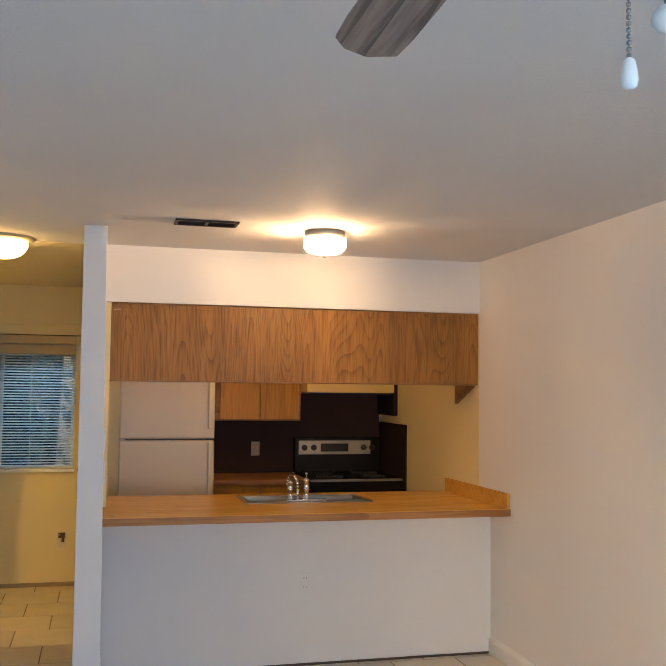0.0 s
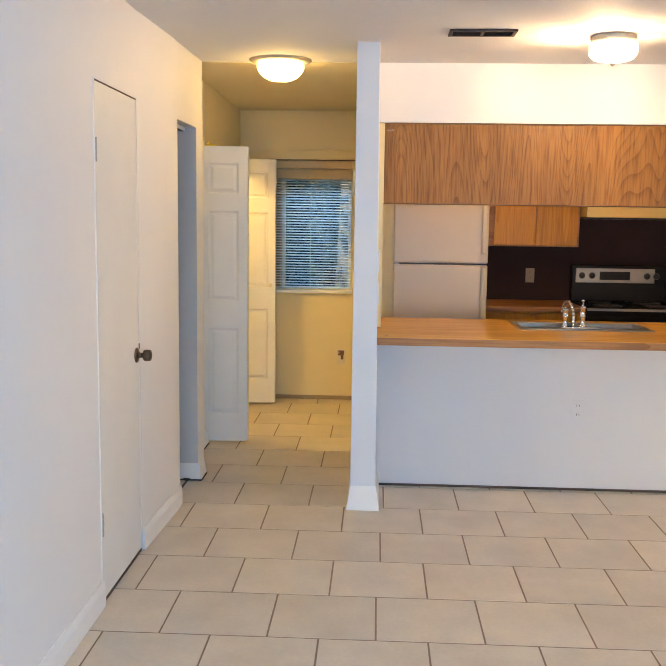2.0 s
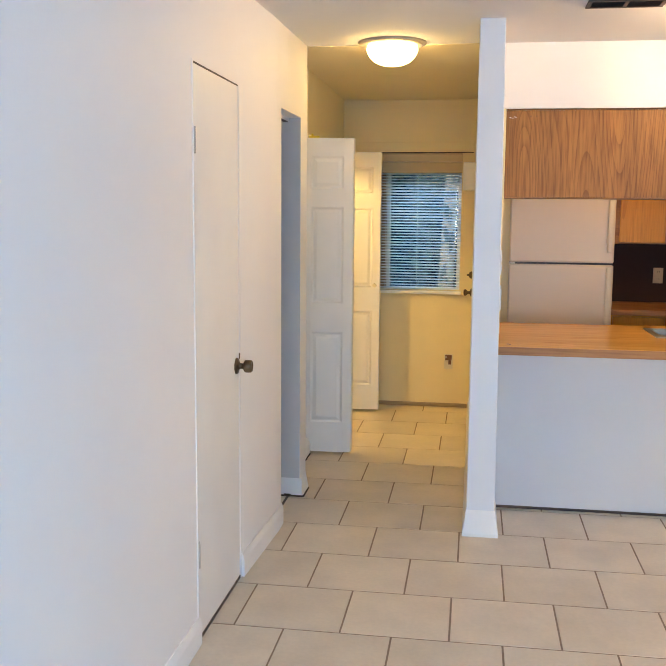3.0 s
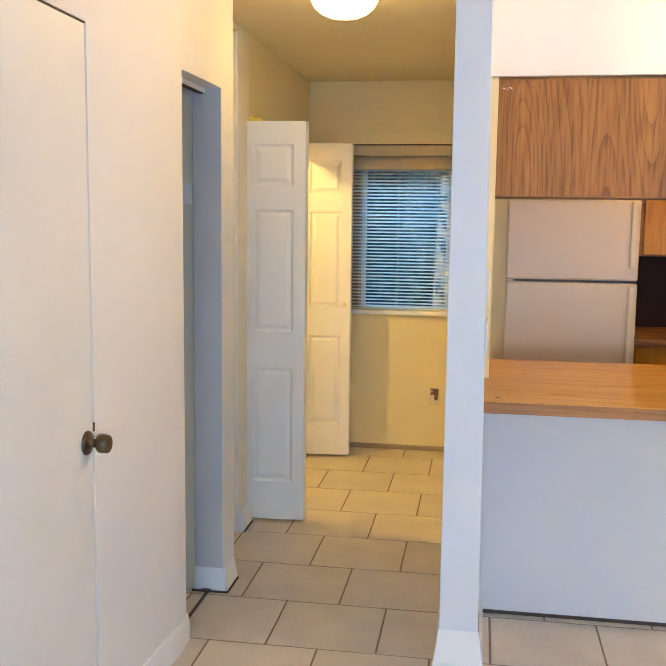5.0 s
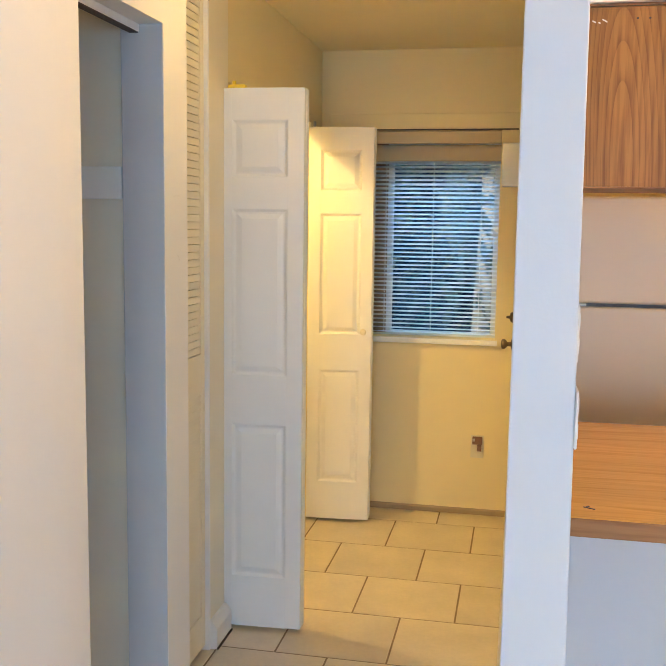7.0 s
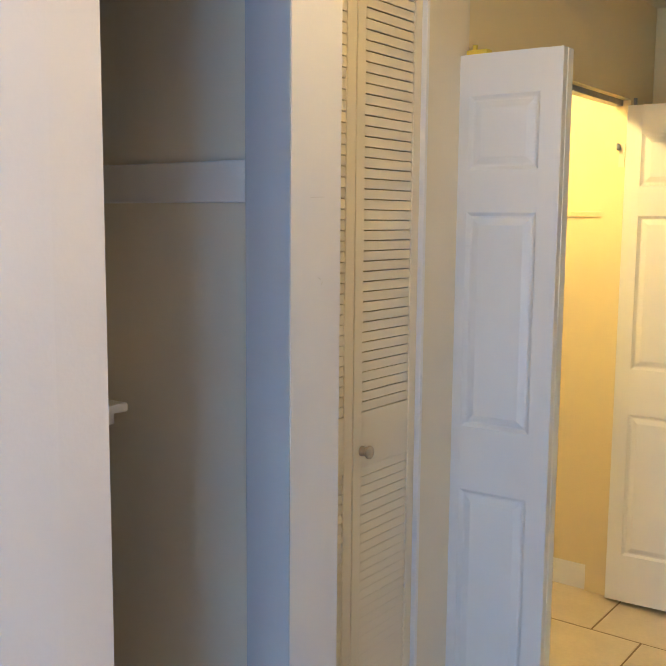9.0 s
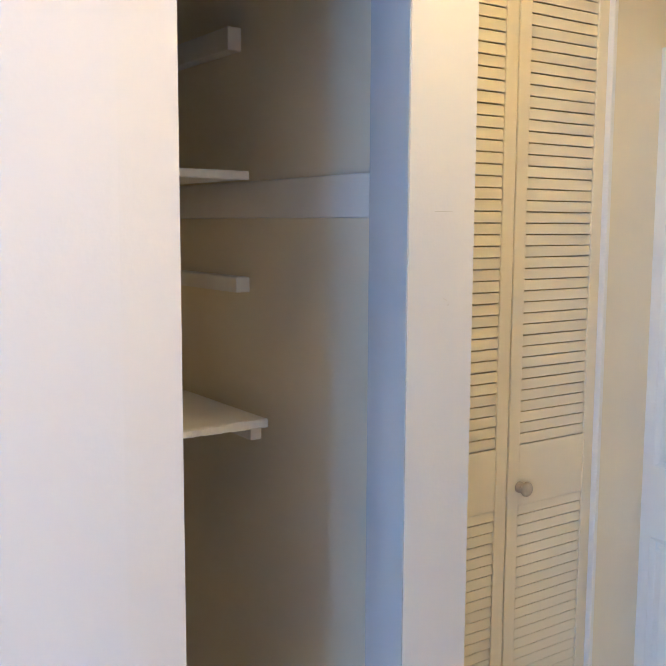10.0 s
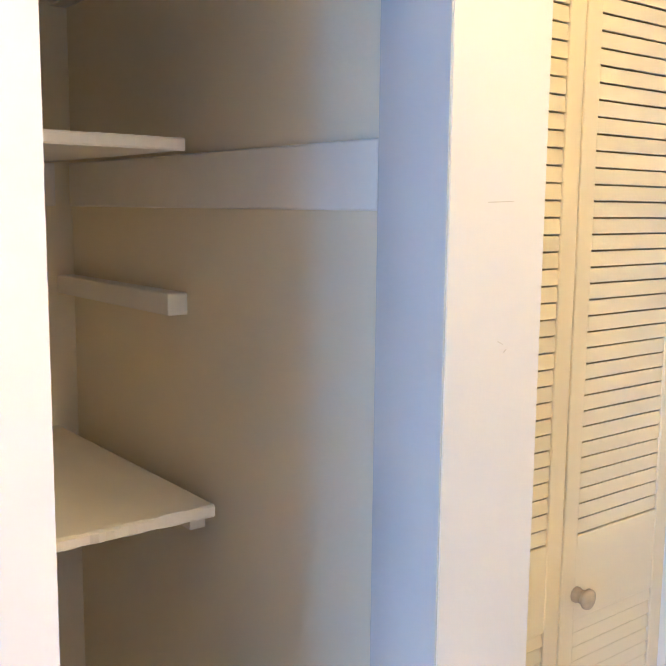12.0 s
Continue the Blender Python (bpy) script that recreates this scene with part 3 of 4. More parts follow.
tagged(part("shelf_board", B(-1.97, -1.021, 0.478, 0.492, 1.600, 1.686, bevel=0.003), CLOSET_TRIM), "white painted board along the closet side wall", "board")
tagged(part("shelf_cleat", B(-1.99, -1.512, 0.455, 0.492, 1.425, 1.462, bevel=0.003), CLOSET_TRIM), "short white wooden cleat on the closet wall", "cleat", "closet cleats")
tagged(part("shelf_cleat", B(-1.99, -1.442, 0.452, 0.482, 1.082, 1.128, bevel=0.003), CLOSET_TRIM), "white wooden cleat under the lower shelf", "cleat", "closet cleats")
tagged(part("shelf_cleat", B(-1.99, -1.545, 0.455, 0.492, 1.988, 2.0425, bevel=0.003), CLOSET_TRIM), "white wooden cleat high on the closet wall", "cleat", "closet cleats")
tagged(part("shelf_board", B(-1.99, -1.968, -0.62, 0.450, 1.600, 1.685, bevel=0.003), CLOSET_TRIM), "white painted board along the closet back wall", "board")
struct("trim_threshold", B(-0.970, -0.956, 0.028, 0.466, -0.002, 0.002), SLOT, "dark worn threshold gap of the open closet", "threshold")
struct("trim_track", B(-1.0, -0.965, 0.03, 0.476, 2.030, 2.0495, bevel=0.002), TRIM, "white painted door track under the lintel", "door track")
struct("trim_track_slot", B(-0.992, -0.968, 0.032, 0.474, 2.0275, 2.0298), SLOT, "dark slot of the door track", "door track")


# ---- louvred bifold door ----
def louvre_leaf(door, y0, y1, x0, x1, knob_y=None):
    zb, zt = 0.02, 2.395
    st = 0.036
    bm = bmesh.new()
    box(bm, x0, x1, y0, y0 + st, zb, zt, bevel=0.0025)
    box(bm, x0, x1, y1 - st, y1, zb, zt, bevel=0.0025)
    for a, b in ((zb, 0.1454), (0.947, 1.0895), (2.317, zt)):
        box(bm, x0 + 0.001, x1 - 0.001, y0 + st - 0.001, y1 - st + 0.001, a, b, bevel=0.002)
    leaf = part("leaf", bm, LOUVRE, door)
    pitch = 0.02505
    slat = box(bmesh.new(), -0.0017, 0.0017, -(y1 - y0) / 2 + st - 0.002, (y1 - y0) / 2 - st + 0.002, -0.0113, 0.0113, bevel=0.0006, seg=1)
    me = bpy.data.meshes.new("slat")
    slat.to_mesh(me)
    slat.free()
    me.materials.append(LOUVRE)
    for a, b in ((0.1454, 0.947), (1.0895, 2.317)):
        k = round((b - a) / pitch)
        for i in range(k):
            s = new("slat", me)
            s.parent = leaf
            s.matrix_parent_inverse = standing(leaf).inverted()
            s.matrix_basis = pose(x1 - 0.0055, (y0 + y1) / 2, a + (b - a) * (i + 0.5) / k + 0.0012, 0, -5 if a > 1 else -9, 0)
    if knob_y is not None:
        knob(leaf, (x1, knob_y, 0.992), (1, 0, 0), AGED, 0.013, 0.017, 0.030, "small aged tan knob")
    return leaf


lou = thing("louvre_door", (-1.055, 0.88, 0), "closed cream louvred bifold closet door", "door")
louvre_leaf(lou, 0.592, 0.888, -1.068, -1.040)
louvre_leaf(lou, 0.891, 1.180, -1.068, -1.040, 0.928)
struct("trim_louvre_jamb", B(-1.075, -1.024, 1.177, 1.19, 0.0, 2.404, bevel=0.002), TRIM, "white jamb edge beside the louvred door", "door frame")


# ---- six-panel bifold doors of the laundry closet ----
def panel_leaf(door, place, knob_at=None):
    """One moulded leaf: along local x from 0 to W, thickness along y, both faces moulded."""
    W, T, zb, zt = 0.325, 0.034, 0.018, 2.016
    rows = ((0.215, 0.800), (0.985, 1.590), (1.705, 1.905))
    s = 0.062
    cuts = [zb] + [z for r in rows for z in r] + [zt]
    bm = bmesh.new()
    box(bm, 0, s, -T / 2, T / 2, zb, zt, bevel=0.003, turn=place)
    box(bm, W - s, W, -T / 2, T / 2, zb, zt, bevel=0.003, turn=place)
    for k in range(0, len(cuts), 2):
        box(bm, s - 0.003, W - s + 0.003, -T / 2 + 0.0003, T / 2 - 0.0003, cuts[k], cuts[k + 1], turn=place)
    leaf = part("leaf", bm, DOORP, door)
    for a, b in rows:
        bm = bmesh.new()
        for side in (-1, 1):
            rings = []
            for inset, d in ((0.0, T / 2 - 0.0005), (0.010, T / 2 - 0.0075), (0.016, T / 2 - 0.0075), (0.034, T / 2 - 0.0012), (0.036, T / 2 - 0.001)):
                rings.append([bm.verts.new(place @ Vector((x, side * d, z))) for x, z in ((s + inset, a + inset), (W - s - inset, a + inset), (W - s - inset, b - inset), (s + inset, b - inset))])
            for p, q in zip(rings, rings[1:]):
                for k in range(4):
                    j = (k + 1) % 4
                    bm.faces.new((p[k], p[j], q[j], q[k]))
            bm.faces.new(rings[-1])
        bmesh.ops.recalc_face_normals(bm, faces=bm.faces[:])
        part("panel", bm, DOORP, leaf)
    if knob_at is not None:
        x, side = knob_at
        p = place @ Vector((x, side * T / 2, 1.0))
        w = place.to_3x3() @ Vector((0, side, 0))
        knob(leaf, p, w, PLATE, 0.010, 0.016, 0.03)
    return leaf


bi1 = thing("bifold_door", (-1.05, 1.41, 0), "white six-panel bifold door folded open", "door", "laundry bifold doors")
panel_leaf(bi1, pose(-1.062, 1.380, 0, 0, 0, 2.5))
panel_leaf(bi1, pose(-1.060, 1.432, 0, 0, 0, -2.0))
part("top_pivot", box(rod(bmesh.new(), (-1.0, 1.39, 2.014), (-1.0, 1.39, 2.044), 0.007, seg=10), -1.02, -0.955, 1.375, 1.405, 2.017, 2.030, bevel=0.004), YELLOW, bi1, "yellow plastic top pivot")
bi2 = thing("bifold_door", (-1.05, 2.70, 0), "cream-lit six-panel bifold door folded open", "door", "laundry bifold doors")
panel_leaf(bi2, pose(-1.022, 2.690, 0, 0, 0, 5.0), (0.285, -1))
panel_leaf(bi2, pose(-1.022, 2.742, 0, 0, 0, 3.0))
part("top_pivot", rod(bmesh.new(), (-1.0, 2.70, 2.01), (-1.0, 2.70, 2.044), 0.007, seg=10), HINGE, bi2)
part("hinge", box(box(bmesh.new(), -1.045, -1.022, 2.668, 2.674, 1.78, 1.87), -1.052, -1.043, 2.640, 2.672, 1.845, 1.87), PLATE, bi2, "small painted hinge")
struct("trim_bifold_track", B(-1.10, -1.06, 1.415, 2.73, 2.022, 2.0445, bevel=0.002), HINGE, "brown steel bifold track under the header", "door track")
tagged(part("laundry_shelf", B(-1.99, -1.55, 1.34, 2.76, 1.61, 1.632, bevel=0.003), TRIM), "white painted shelf in the laundry closet", "shelf")
tagged(part("shelf_cleat", B(-1.99, -1.131, 2.748, 2.76, 1.585, 1.61, bevel=0.003), LAMPLIT_PAINT), "cream cleat along the laundry wall", "cleat")
lb = thing("bulb_lamp", (-1.50, 1.67, ZC), "bare lit bulb in a porcelain holder", "lamp")
part("holder", turned(bmesh.new(), [(0.055, 0), (0.055, -0.012), (0.03, -0.03), (0.022, -0.06)], Matrix.Translation((-1.50, 1.67, ZC))), PLATEW, lb)
part("bulb", turned(bmesh.new(), [(0.014, -0.055), (0.018, -0.075), (0.030, -0.105), (0.031, -0.125), (0.020, -0.148), (0.003, -0.156)], Matrix.Translation((-1.50, 1.67, ZC))), GLOWL, lb, "glowing warm bulb")

# ---- hall window with blinds ----
win = thing("window_1", ((WX0 + WX1) / 2, YH + 0.1, WZ0), "single-hung window behind half-open mini blinds", "window", kind="structure")
FX0, FX1 = -0.735, -0.085
bm = bmesh.new()
for d in ((FX0 + 0.038, FX0 + 0.068, WZ0, WZ1), (FX1 - 0.035, FX1, WZ0, WZ1)):
    box(bm, d[0], d[1], YH + 0.085, YH + 0.13, d[2], d[3], bevel=0.003)
for z0, z1 in ((WZ0, WZ0 + 0.03), (1.866, WZ1)):
    box(bm, FX0 + 0.068, FX1 - 0.035, YH + 0.088, YH + 0.127, z0, z1, bevel=0.003)
part("window_frame", bm, WINFRAME, win)
# Brown strip added left of the window frame for the reveal's shade.
part("jamb", B(WX0 + 0.001, FX0 + 0.0375, YH + 0.078, YH + 0.132, WZ0 + 0.001, WZ1 - 0.001), REVEAL_SHADE, win, "brown strip standing in for the shaded window reveal")
for z0, z1 in ((WZ0 + 0.03, 1.866),):
    g = part("pane", B(FX0 + 0.068, FX1 - 0.035, YH + 0.104, YH + 0.110, z0, z1), GLASS, win)
    g.visible_shadow = False
part("window_sill", B(RX0 - 0.03, RX1 + 0.012, YF - 0.026, YF - 0.0005, RZ0 - 0.024, RZ0 + 0.003, bevel=0.004), TRIM, win, "cream painted window sill")
struct("trim_window_head", box(bmesh.new(), RX0 - 0.2, 0.0, YF - 0.012, YF, 2.033, 2.111, bevel=0.003), LAMPLIT_PAINT, "board over the window, lamplight in its cream colour", "trim")
struct("trim_head_strip", B(RX0 - 0.05, -0.004, YF - 0.009, YF - 0.0004, 2.0265, 2.0326), SLOT, "dark strip under the board over the window", "trim")
struct("trim_window_soffit", B(RX0 + 0.001, RX1 - 0.001, YF + 0.030, YF + 0.060, 1.962, RZ1 - 0.001, bevel=0.002), VALANCE, "tan wooden head piece over the blind", "trim")
bl = thing("mini_blind", ((WX0 + WX1) / 2, YH + 0.04, WZ1), "cream vinyl mini blind with open slats", "blind")
part("headrail", B(WX0 + 0.004, WX1 - 0.004, YH + 0.012, YH + 0.055, 1.915, 1.962, bevel=0.004), VALANCE, bl)
part("valance", B(WX0 + 0.002, WX1 - 0.002, YH + 0.002, YH + 0.010, 1.878, 1.963, bevel=0.003), VALANCE, bl, "ivory valance strip")
slat_bm = bmesh.new()
prof = [(-0.0125, 0.0), (-0.006, 0.0016), (0.0, 0.0021), (0.006, 0.0016), (0.0125, 0.0)]
hx = (WX1 - WX0) / 2 - 0.008
ra = [slat_bm.verts.new((-hx, y, z)) for y, z in prof]
rb = [slat_bm.verts.new((hx, y, z)) for y, z in prof]
rc = [slat_bm.verts.new((-hx, y, z - 0.0007)) for y, z in prof]
rd = [slat_bm.verts.new((hx, y, z - 0.0007)) for y, z in prof]
for k in range(4):
    slat_bm.faces.new((ra[k], rb[k], rb[k + 1], ra[k + 1]))
    slat_bm.faces.new((rc[k], rc[k + 1], rd[k + 1], rd[k]))
slat_bm.faces.new((ra[0], rc[0], rd[0], rb[0]))
slat_bm.faces.new((ra[4], rb[4], rd[4], rc[4]))
slat_me = bpy.data.meshes.new("slat")
slat_bm.to_mesh(slat_me)
slat_bm.free()
slat_me.materials.append(SLATM)
NS = 41
for i in range(NS):
    s = new("slat", slat_me)
    s.parent = bl
    s.matrix_parent_inverse = standing(bl).inverted()
    s.matrix_basis = pose((WX0 + WX1) / 2, YH + 0.036, 0.955 + (1.872 - 0.955) * i / (NS - 1), -24 + random.uniform(-3, 3), 0, 0)
part("bottom_rail", B(WX0 + 0.008, WX1 - 0.008, YH + 0.024, YH + 0.048, 0.930, 0.946, bevel=0.003), BLIND, bl)
for x in (WX0 + 0.10, (WX0 + WX1) / 2, WX1 - 0.10):
    part("cord", rod(rod(bmesh.new(), (x, YH + 0.022, 0.95), (x, YH + 0.022, 1.92), 0.0012, seg=6), (x, YH + 0.050, 0.95), (x, YH + 0.050, 1.92), 0.0012, seg=6), BLIND, bl)

# dusk outside the window: trees and a pale trunk
def tree(x, y, h, r, label):
    tr = thing("tree", (x, y, -0.2), label, "tree", "trees outside the window")
    part("trunk", rod(rod(bmesh.new(), (x, y, -0.22), (x + 0.08, y, h * 0.6), 0.11, 0.08, 12), (x + 0.08, y, h * 0.58), (x + 0.3, y + 0.2, h * 0.9), 0.06, 0.03, 8), BARK, tr)
    bm = bmesh.new()
    for _ in range(260):
        a, u = random.uniform(0, 6.283), random.random() ** 0.5
        c = Vector((x + math.cos(a) * u * r, y + math.sin(a) * u * r, h * random.uniform(0.15, 1.0)))
        m = Matrix.Translation(c) @ Euler((random.uniform(0, 6), random.uniform(0, 6), random.uniform(0, 6))).to_matrix().to_4x4()
        q = random.uniform(0.08, 0.18)
        vs = [bm.verts.new(m @ Vector(v)) for v in ((-q, 0, 0), (0, -q * 0.35, 0.01), (q, 0, 0), (0, q * 0.35, 0.01))]
        bm.faces.new(vs)
    part("crown", bm, LEAF, tr)


tree(-0.36, 7.6, 3.4, 0.45, "leafy young tree outside at dusk")
tree(-1.55, 8.2, 3.6, 0.5, "slim leafy tree outside at dusk")
back = bpy.data.materials.new("dusk_distance")
back.use_nodes = True
bn, bk = back.node_tree.nodes, back.node_tree.links
bco = bn.new("ShaderNodeTexCoord")
bmp = bn.new("ShaderNodeMapping")
bmp.inputs["Scale"].default_value = (1.1, 1, 0.35)
bno = bn.new("ShaderNodeTexNoise")
bno.inputs["Scale"].default_value, bno.inputs["Detail"].default_value = 1.3, 4
brm = bn.new("ShaderNodeValToRGB")
brm.color_ramp.elements[0].position, brm.color_ramp.elements[0].color = 0.36, (0.004, 0.022, 0.085, 1)
brm.color_ramp.elements[1].position, brm.color_ramp.elements[1].color = 0.72, (0.09, 0.27, 0.58, 1)
bk.new(bco.outputs["Object"], bmp.inputs["Vector"])
bk.new(bmp.outputs["Vector"], bno.inputs["Vector"])
bk.new(bno.outputs["Fac"], brm.inputs["Fac"])
bem = bn.new("ShaderNodeEmission")
bem.inputs["Strength"].default_value = 0.11
bk.new(brm.outputs["Color"], bem.inputs["Color"])
bk.new(bem.outputs["Emission"], bn["Material Output"].inputs["Surface"])
struct("backdrop", box(bmesh.new(), -14, 12, 12.0, 12.1, -0.2, 7), back, "blue dusk haze and woods beyond the window", "backdrop")

# back door hardware and small box at the end of the hall
dd = tagged(part("door_3", B(0.009, 0.0145, 2.20, 2.95, 0.01, 2.04), DOORP), "closed white back door seen edge on", "door", kind="structure")
knob(dd, (0.009, 2.87, 0.944), (-1, 0, 0), BRONZE, label="dark door knob")
part("deadbolt", turned(bmesh.new(), [(0.028, 0), (0.028, 0.008), (0.022, 0.02), (0.008, 0.024), (0.006, 0.04)], Matrix.Translation((0.009, 2.87, 1.082)) @ Vector((-1, 0, 0)).to_track_quat("Z", "Y").to_matrix().to_4x4()), BRONZE, dd, "dark deadbolt turn")
wb = thing("wall_box", (-0.03, 2.90, 1.78), "white plastic box on the wall beside the window", "box")
part("cover", B(-0.080, 0.0145, 2.85, 2.965, 1.737, 1.951, bevel=0.006), PLATEW, wb)


def outlet(name, at, way, label, mat=PLATE, slot=SLOT):
    """A wall plate with two sockets, facing along way."""
    o = thing(name, at, label, "outlet")
    m = Matrix.Translation(at) @ Matrix.Rotation(math.atan2(way[1], way[0]), 4, "Z")
    part("plate", box(bmesh.new(), 0, 0.006, -0.036, 0.036, -0.058, 0.058, bevel=0.0025, turn=m), mat, o)
    for dz in (-0.026, 0.026):
        face = part("socket", box(bmesh.new(), 0.0055, 0.0085, -0.017, 0.017, dz - 0.015, dz + 0.015, bevel=0.001, turn=m), mat, o)
        b2 = bmesh.new()
        for dy in (-0.007, 0.007):
            box(b2, 0.0083, 0.0089, dy - 0.0015, dy + 0.0015, dz - 0.003, dz + 0.008, turn=m)
        part("slot", b2, slot, face)
    return o


outlet("wall_outlet", (1.305, 0.48, 0.475), (0, -1), "pale outlet painted over on the half wall", HALF_DAYTINT)
outlet("wall_outlet", (1.385, YK - 0.012, 1.11), (0, -1), "tan outlet on the dark backsplash", TANPLATE)
br = thing("wall_outlet", (-0.160, YF, 0.375), "brown outlet with its cover missing", "outlet")
part("box", B(-0.194, -0.126, YF - 0.004, YF, 0.312, 0.434, bevel=0.0015), PLATE, br)
part("receptacle", box(box(bmesh.new(), -0.186, -0.134, YF - 0.014, YF - 0.003, 0.385, 0.428, bevel=0.003), -0.160, -0.138, YF - 0.026, YF - 0.004, 0.352, 0.386, bevel=0.003), BRASS_DARK, br, "brown bare receptacle")
part("tab", B(-0.184, -0.172, YF - 0.024, YF - 0.014, 0.404, 0.418, bevel=0.002), HINGE, br)
outlet("light_switch", (0.1397, 0.10, 1.33), (1, 0), "white switch plate beside the counter", PLATEW)
outlet("wall_outlet", (0.1411, 0.045, 1.165), (1, 0), "white outlet plate above the counter end", PLATEW)

# ---- bar counter, sink, faucet ----
CT, CB = 0.914, 0.873
SX0, SX1, SY0, SY1 = 0.995, 1.755, 0.665, 1.02
ctr = thing("bar_counter", (1.3, 0.6, CB), "orange oak laminate bar counter with worn edge", "counter")
bm = bmesh.new()
rim, hole = ((0.140, 0.19), (XR - 0.004, 0.19), (XR - 0.004, 1.2), (0.140, 1.2)), ((SX0, SY0), (SX1, SY0), (SX1, SY1), (SX0, SY1))
lay = [[[bm.verts.new((x, y, z)) for x, y in ring] for ring in (rim, hole)] for z in (CB, CT)]
for k in range(4):
    j = (k + 1) % 4
    for lv in lay:
        bm.faces.new((lv[0][k], lv[0][j], lv[1][j], lv[1][k]))
    for q in (0, 1):
        bm.faces.new((lay[0][q][k], lay[0][q][j], lay[1][q][j], lay[1][q][k]))
bmesh.ops.recalc_face_normals(bm, faces=bm.faces[:])
part("worktop", bm, OAK_H, ctr)
part("front_edge", B(0.140, XR - 0.004, 0.181, 0.1895, CB - 0.002, CT - 0.002, bevel=0.003), OAK_EDGE, ctr, "darker worn wooden edge strip")
part("end_splash", B(XR - 0.024, XR - 0.004, 0.192, 1.195, CT + 0.001, CT + 0.088, bevel=0.002), OAK_H, ctr, "low oak laminate end splash")
sink = thing("sink", ((SX0 + SX1) / 2, 0.84, CT), "stainless steel double-bowl sink set in the counter", "sink")
bm = bmesh.new()
mx = (SX0 + SX1) / 2
for x0, x1, y0, y1 in ((SX0 - 0.015, SX1 + 0.015, SY0 - 0.015, SY0 + 0.075), (SX0 - 0.015, SX1 + 0.015, SY1 - 0.02, SY1 + 0.015), (SX0 - 0.015, SX0 + 0.02, SY0 + 0.075, SY1 - 0.02), (SX1 - 0.02, SX1 + 0.015, SY0 + 0.075, SY1 - 0.02), (mx - 0.015, mx + 0.015, SY0 + 0.075, SY1 - 0.02)):
    box(bm, x0, x1, y0, y1, CT + 0.001, CT + 0.008, bevel=0.002)
part("rim", bm, STEEL, sink)
for a, b in ((SX0 + 0.02, mx - 0.015), (mx + 0.015, SX1 - 0.02)):
    bm = bmesh.new()
    y0, y1, z = SY0 + 0.075, SY1 - 0.02, CT + 0.002
    tp = [bm.verts.new(v) for v in ((a, y0, z), (b, y0, z), (b, y1, z), (a, y1, z))]
    md = [bm.verts.new(v) for v in ((a + 0.012, y0 + 0.012, z - 0.14), (b - 0.012, y0 + 0.012, z - 0.14), (b - 0.012, y1 - 0.012, z - 0.14), (a + 0.012, y1 - 0.012, z - 0.14))]
    for k in range(4):
        j = (k + 1) % 4
        bm.faces.new((tp[k], md[k], md[j], tp[j]))
    bm.faces.new(md)
    bowl = part("bowl", bm, STEEL, sink)
    part("drain", rod(bmesh.new(), ((a + b) / 2, (y0 + y1) / 2, z - 0.141), ((a + b) / 2, (y0 + y1) / 2, z - 0.136), 0.035), CHROME, bowl)
fa = thing("faucet", (1.34, 0.68, CT), "chrome two-handle kitchen faucet on the sink", "faucet")
part("base", B(1.232, 1.478, 0.655, 0.705, CT + 0.008, CT + 0.022, bevel=0.006), CHROME, fa)
for x, h in ((1.252, 0.0), (1.353, 0.014)):
    prof = [(0.019, 0), (0.019, 0.008), (0.0135, 0.014), (0.0135, 0.052), (0.017, 0.056), (0.017, 0.066), (0.0145, 0.070), (0.0145, 0.092 + h), (0.018, 0.096 + h), (0.018, 0.104 + h), (0.012, 0.112 + h), (0.003, 0.114 + h)]
    part("handle", turned(bmesh.new(), prof, Matrix.Translation((x, 0.68, CT + 0.021)), 20), CHROME, fa)
part("lever", turned(bmesh.new(), [(0.004, 0.0), (0.0045, 0.022), (0.008, 0.026), (0.009, 0.032), (0.003, 0.037)], Matrix.Translation((1.353, 0.68, CT + 0.147)), 16), CHROME, fa)
pts = [(1.300, 0.68, CT + 0.021)]
for k in range(11):
    a = math.pi * k / 10
    pts.append((1.300 - 0.018 * (1 - math.cos(a)), 0.68 + 0.075 * (1 - math.cos(a)), CT + 0.085 + 0.075 * math.sin(a)))
bm = bmesh.new()
for p, q in zip(pts, pts[1:]):
    rod(bm, p, q, 0.009, seg=12)
part("spout", bm, CHROME, fa)

part("chip", box(box(bmesh.new(), 0.0, 0.028, -0.002, 0.002, 0, 0.0012, turn=pose(0.185, 0.265, CT, 0, 0, -28)), 0.0, 0.014, -0.002, 0.002, 0, 0.0012, turn=pose(0.19, 0.262, CT, 0, 0, 55)), SLOT, ctr, "dark chip in the laminate")

# ---- oak wall cabinets over the bar ----
cab = thing("wall_cabinet", (1.3, 0.83, 1.645), "long oak veneer wall cabinets seen from behind", "cabinet")
part("back_panel", B(0.166, XR - 0.004, 0.668, 0.678, 1.648, 2.098, bevel=0.001), OAK_V, cab, "oak veneer back panel with cathedral grain")
part("bottom_rail", B(0.166, XR - 0.004, 0.667, 1.0, 1.6435, 1.6475, bevel=0.001), OAK_EDGE, cab)
part("body", B(0.170, XR - 0.006, 0.679, 1.0, 1.650, 2.100), OAK_DOOR, cab)
# Darker strip added as the shadow line under the soffit.
part("top_strip", B(0.166, XR - 0.004, 0.662, 0.667, 2.099, 2.105, bevel=0.001), OAK_EDGE, cab, "dark top strip standing in for the soffit's shadow line")
bm = bmesh.new()
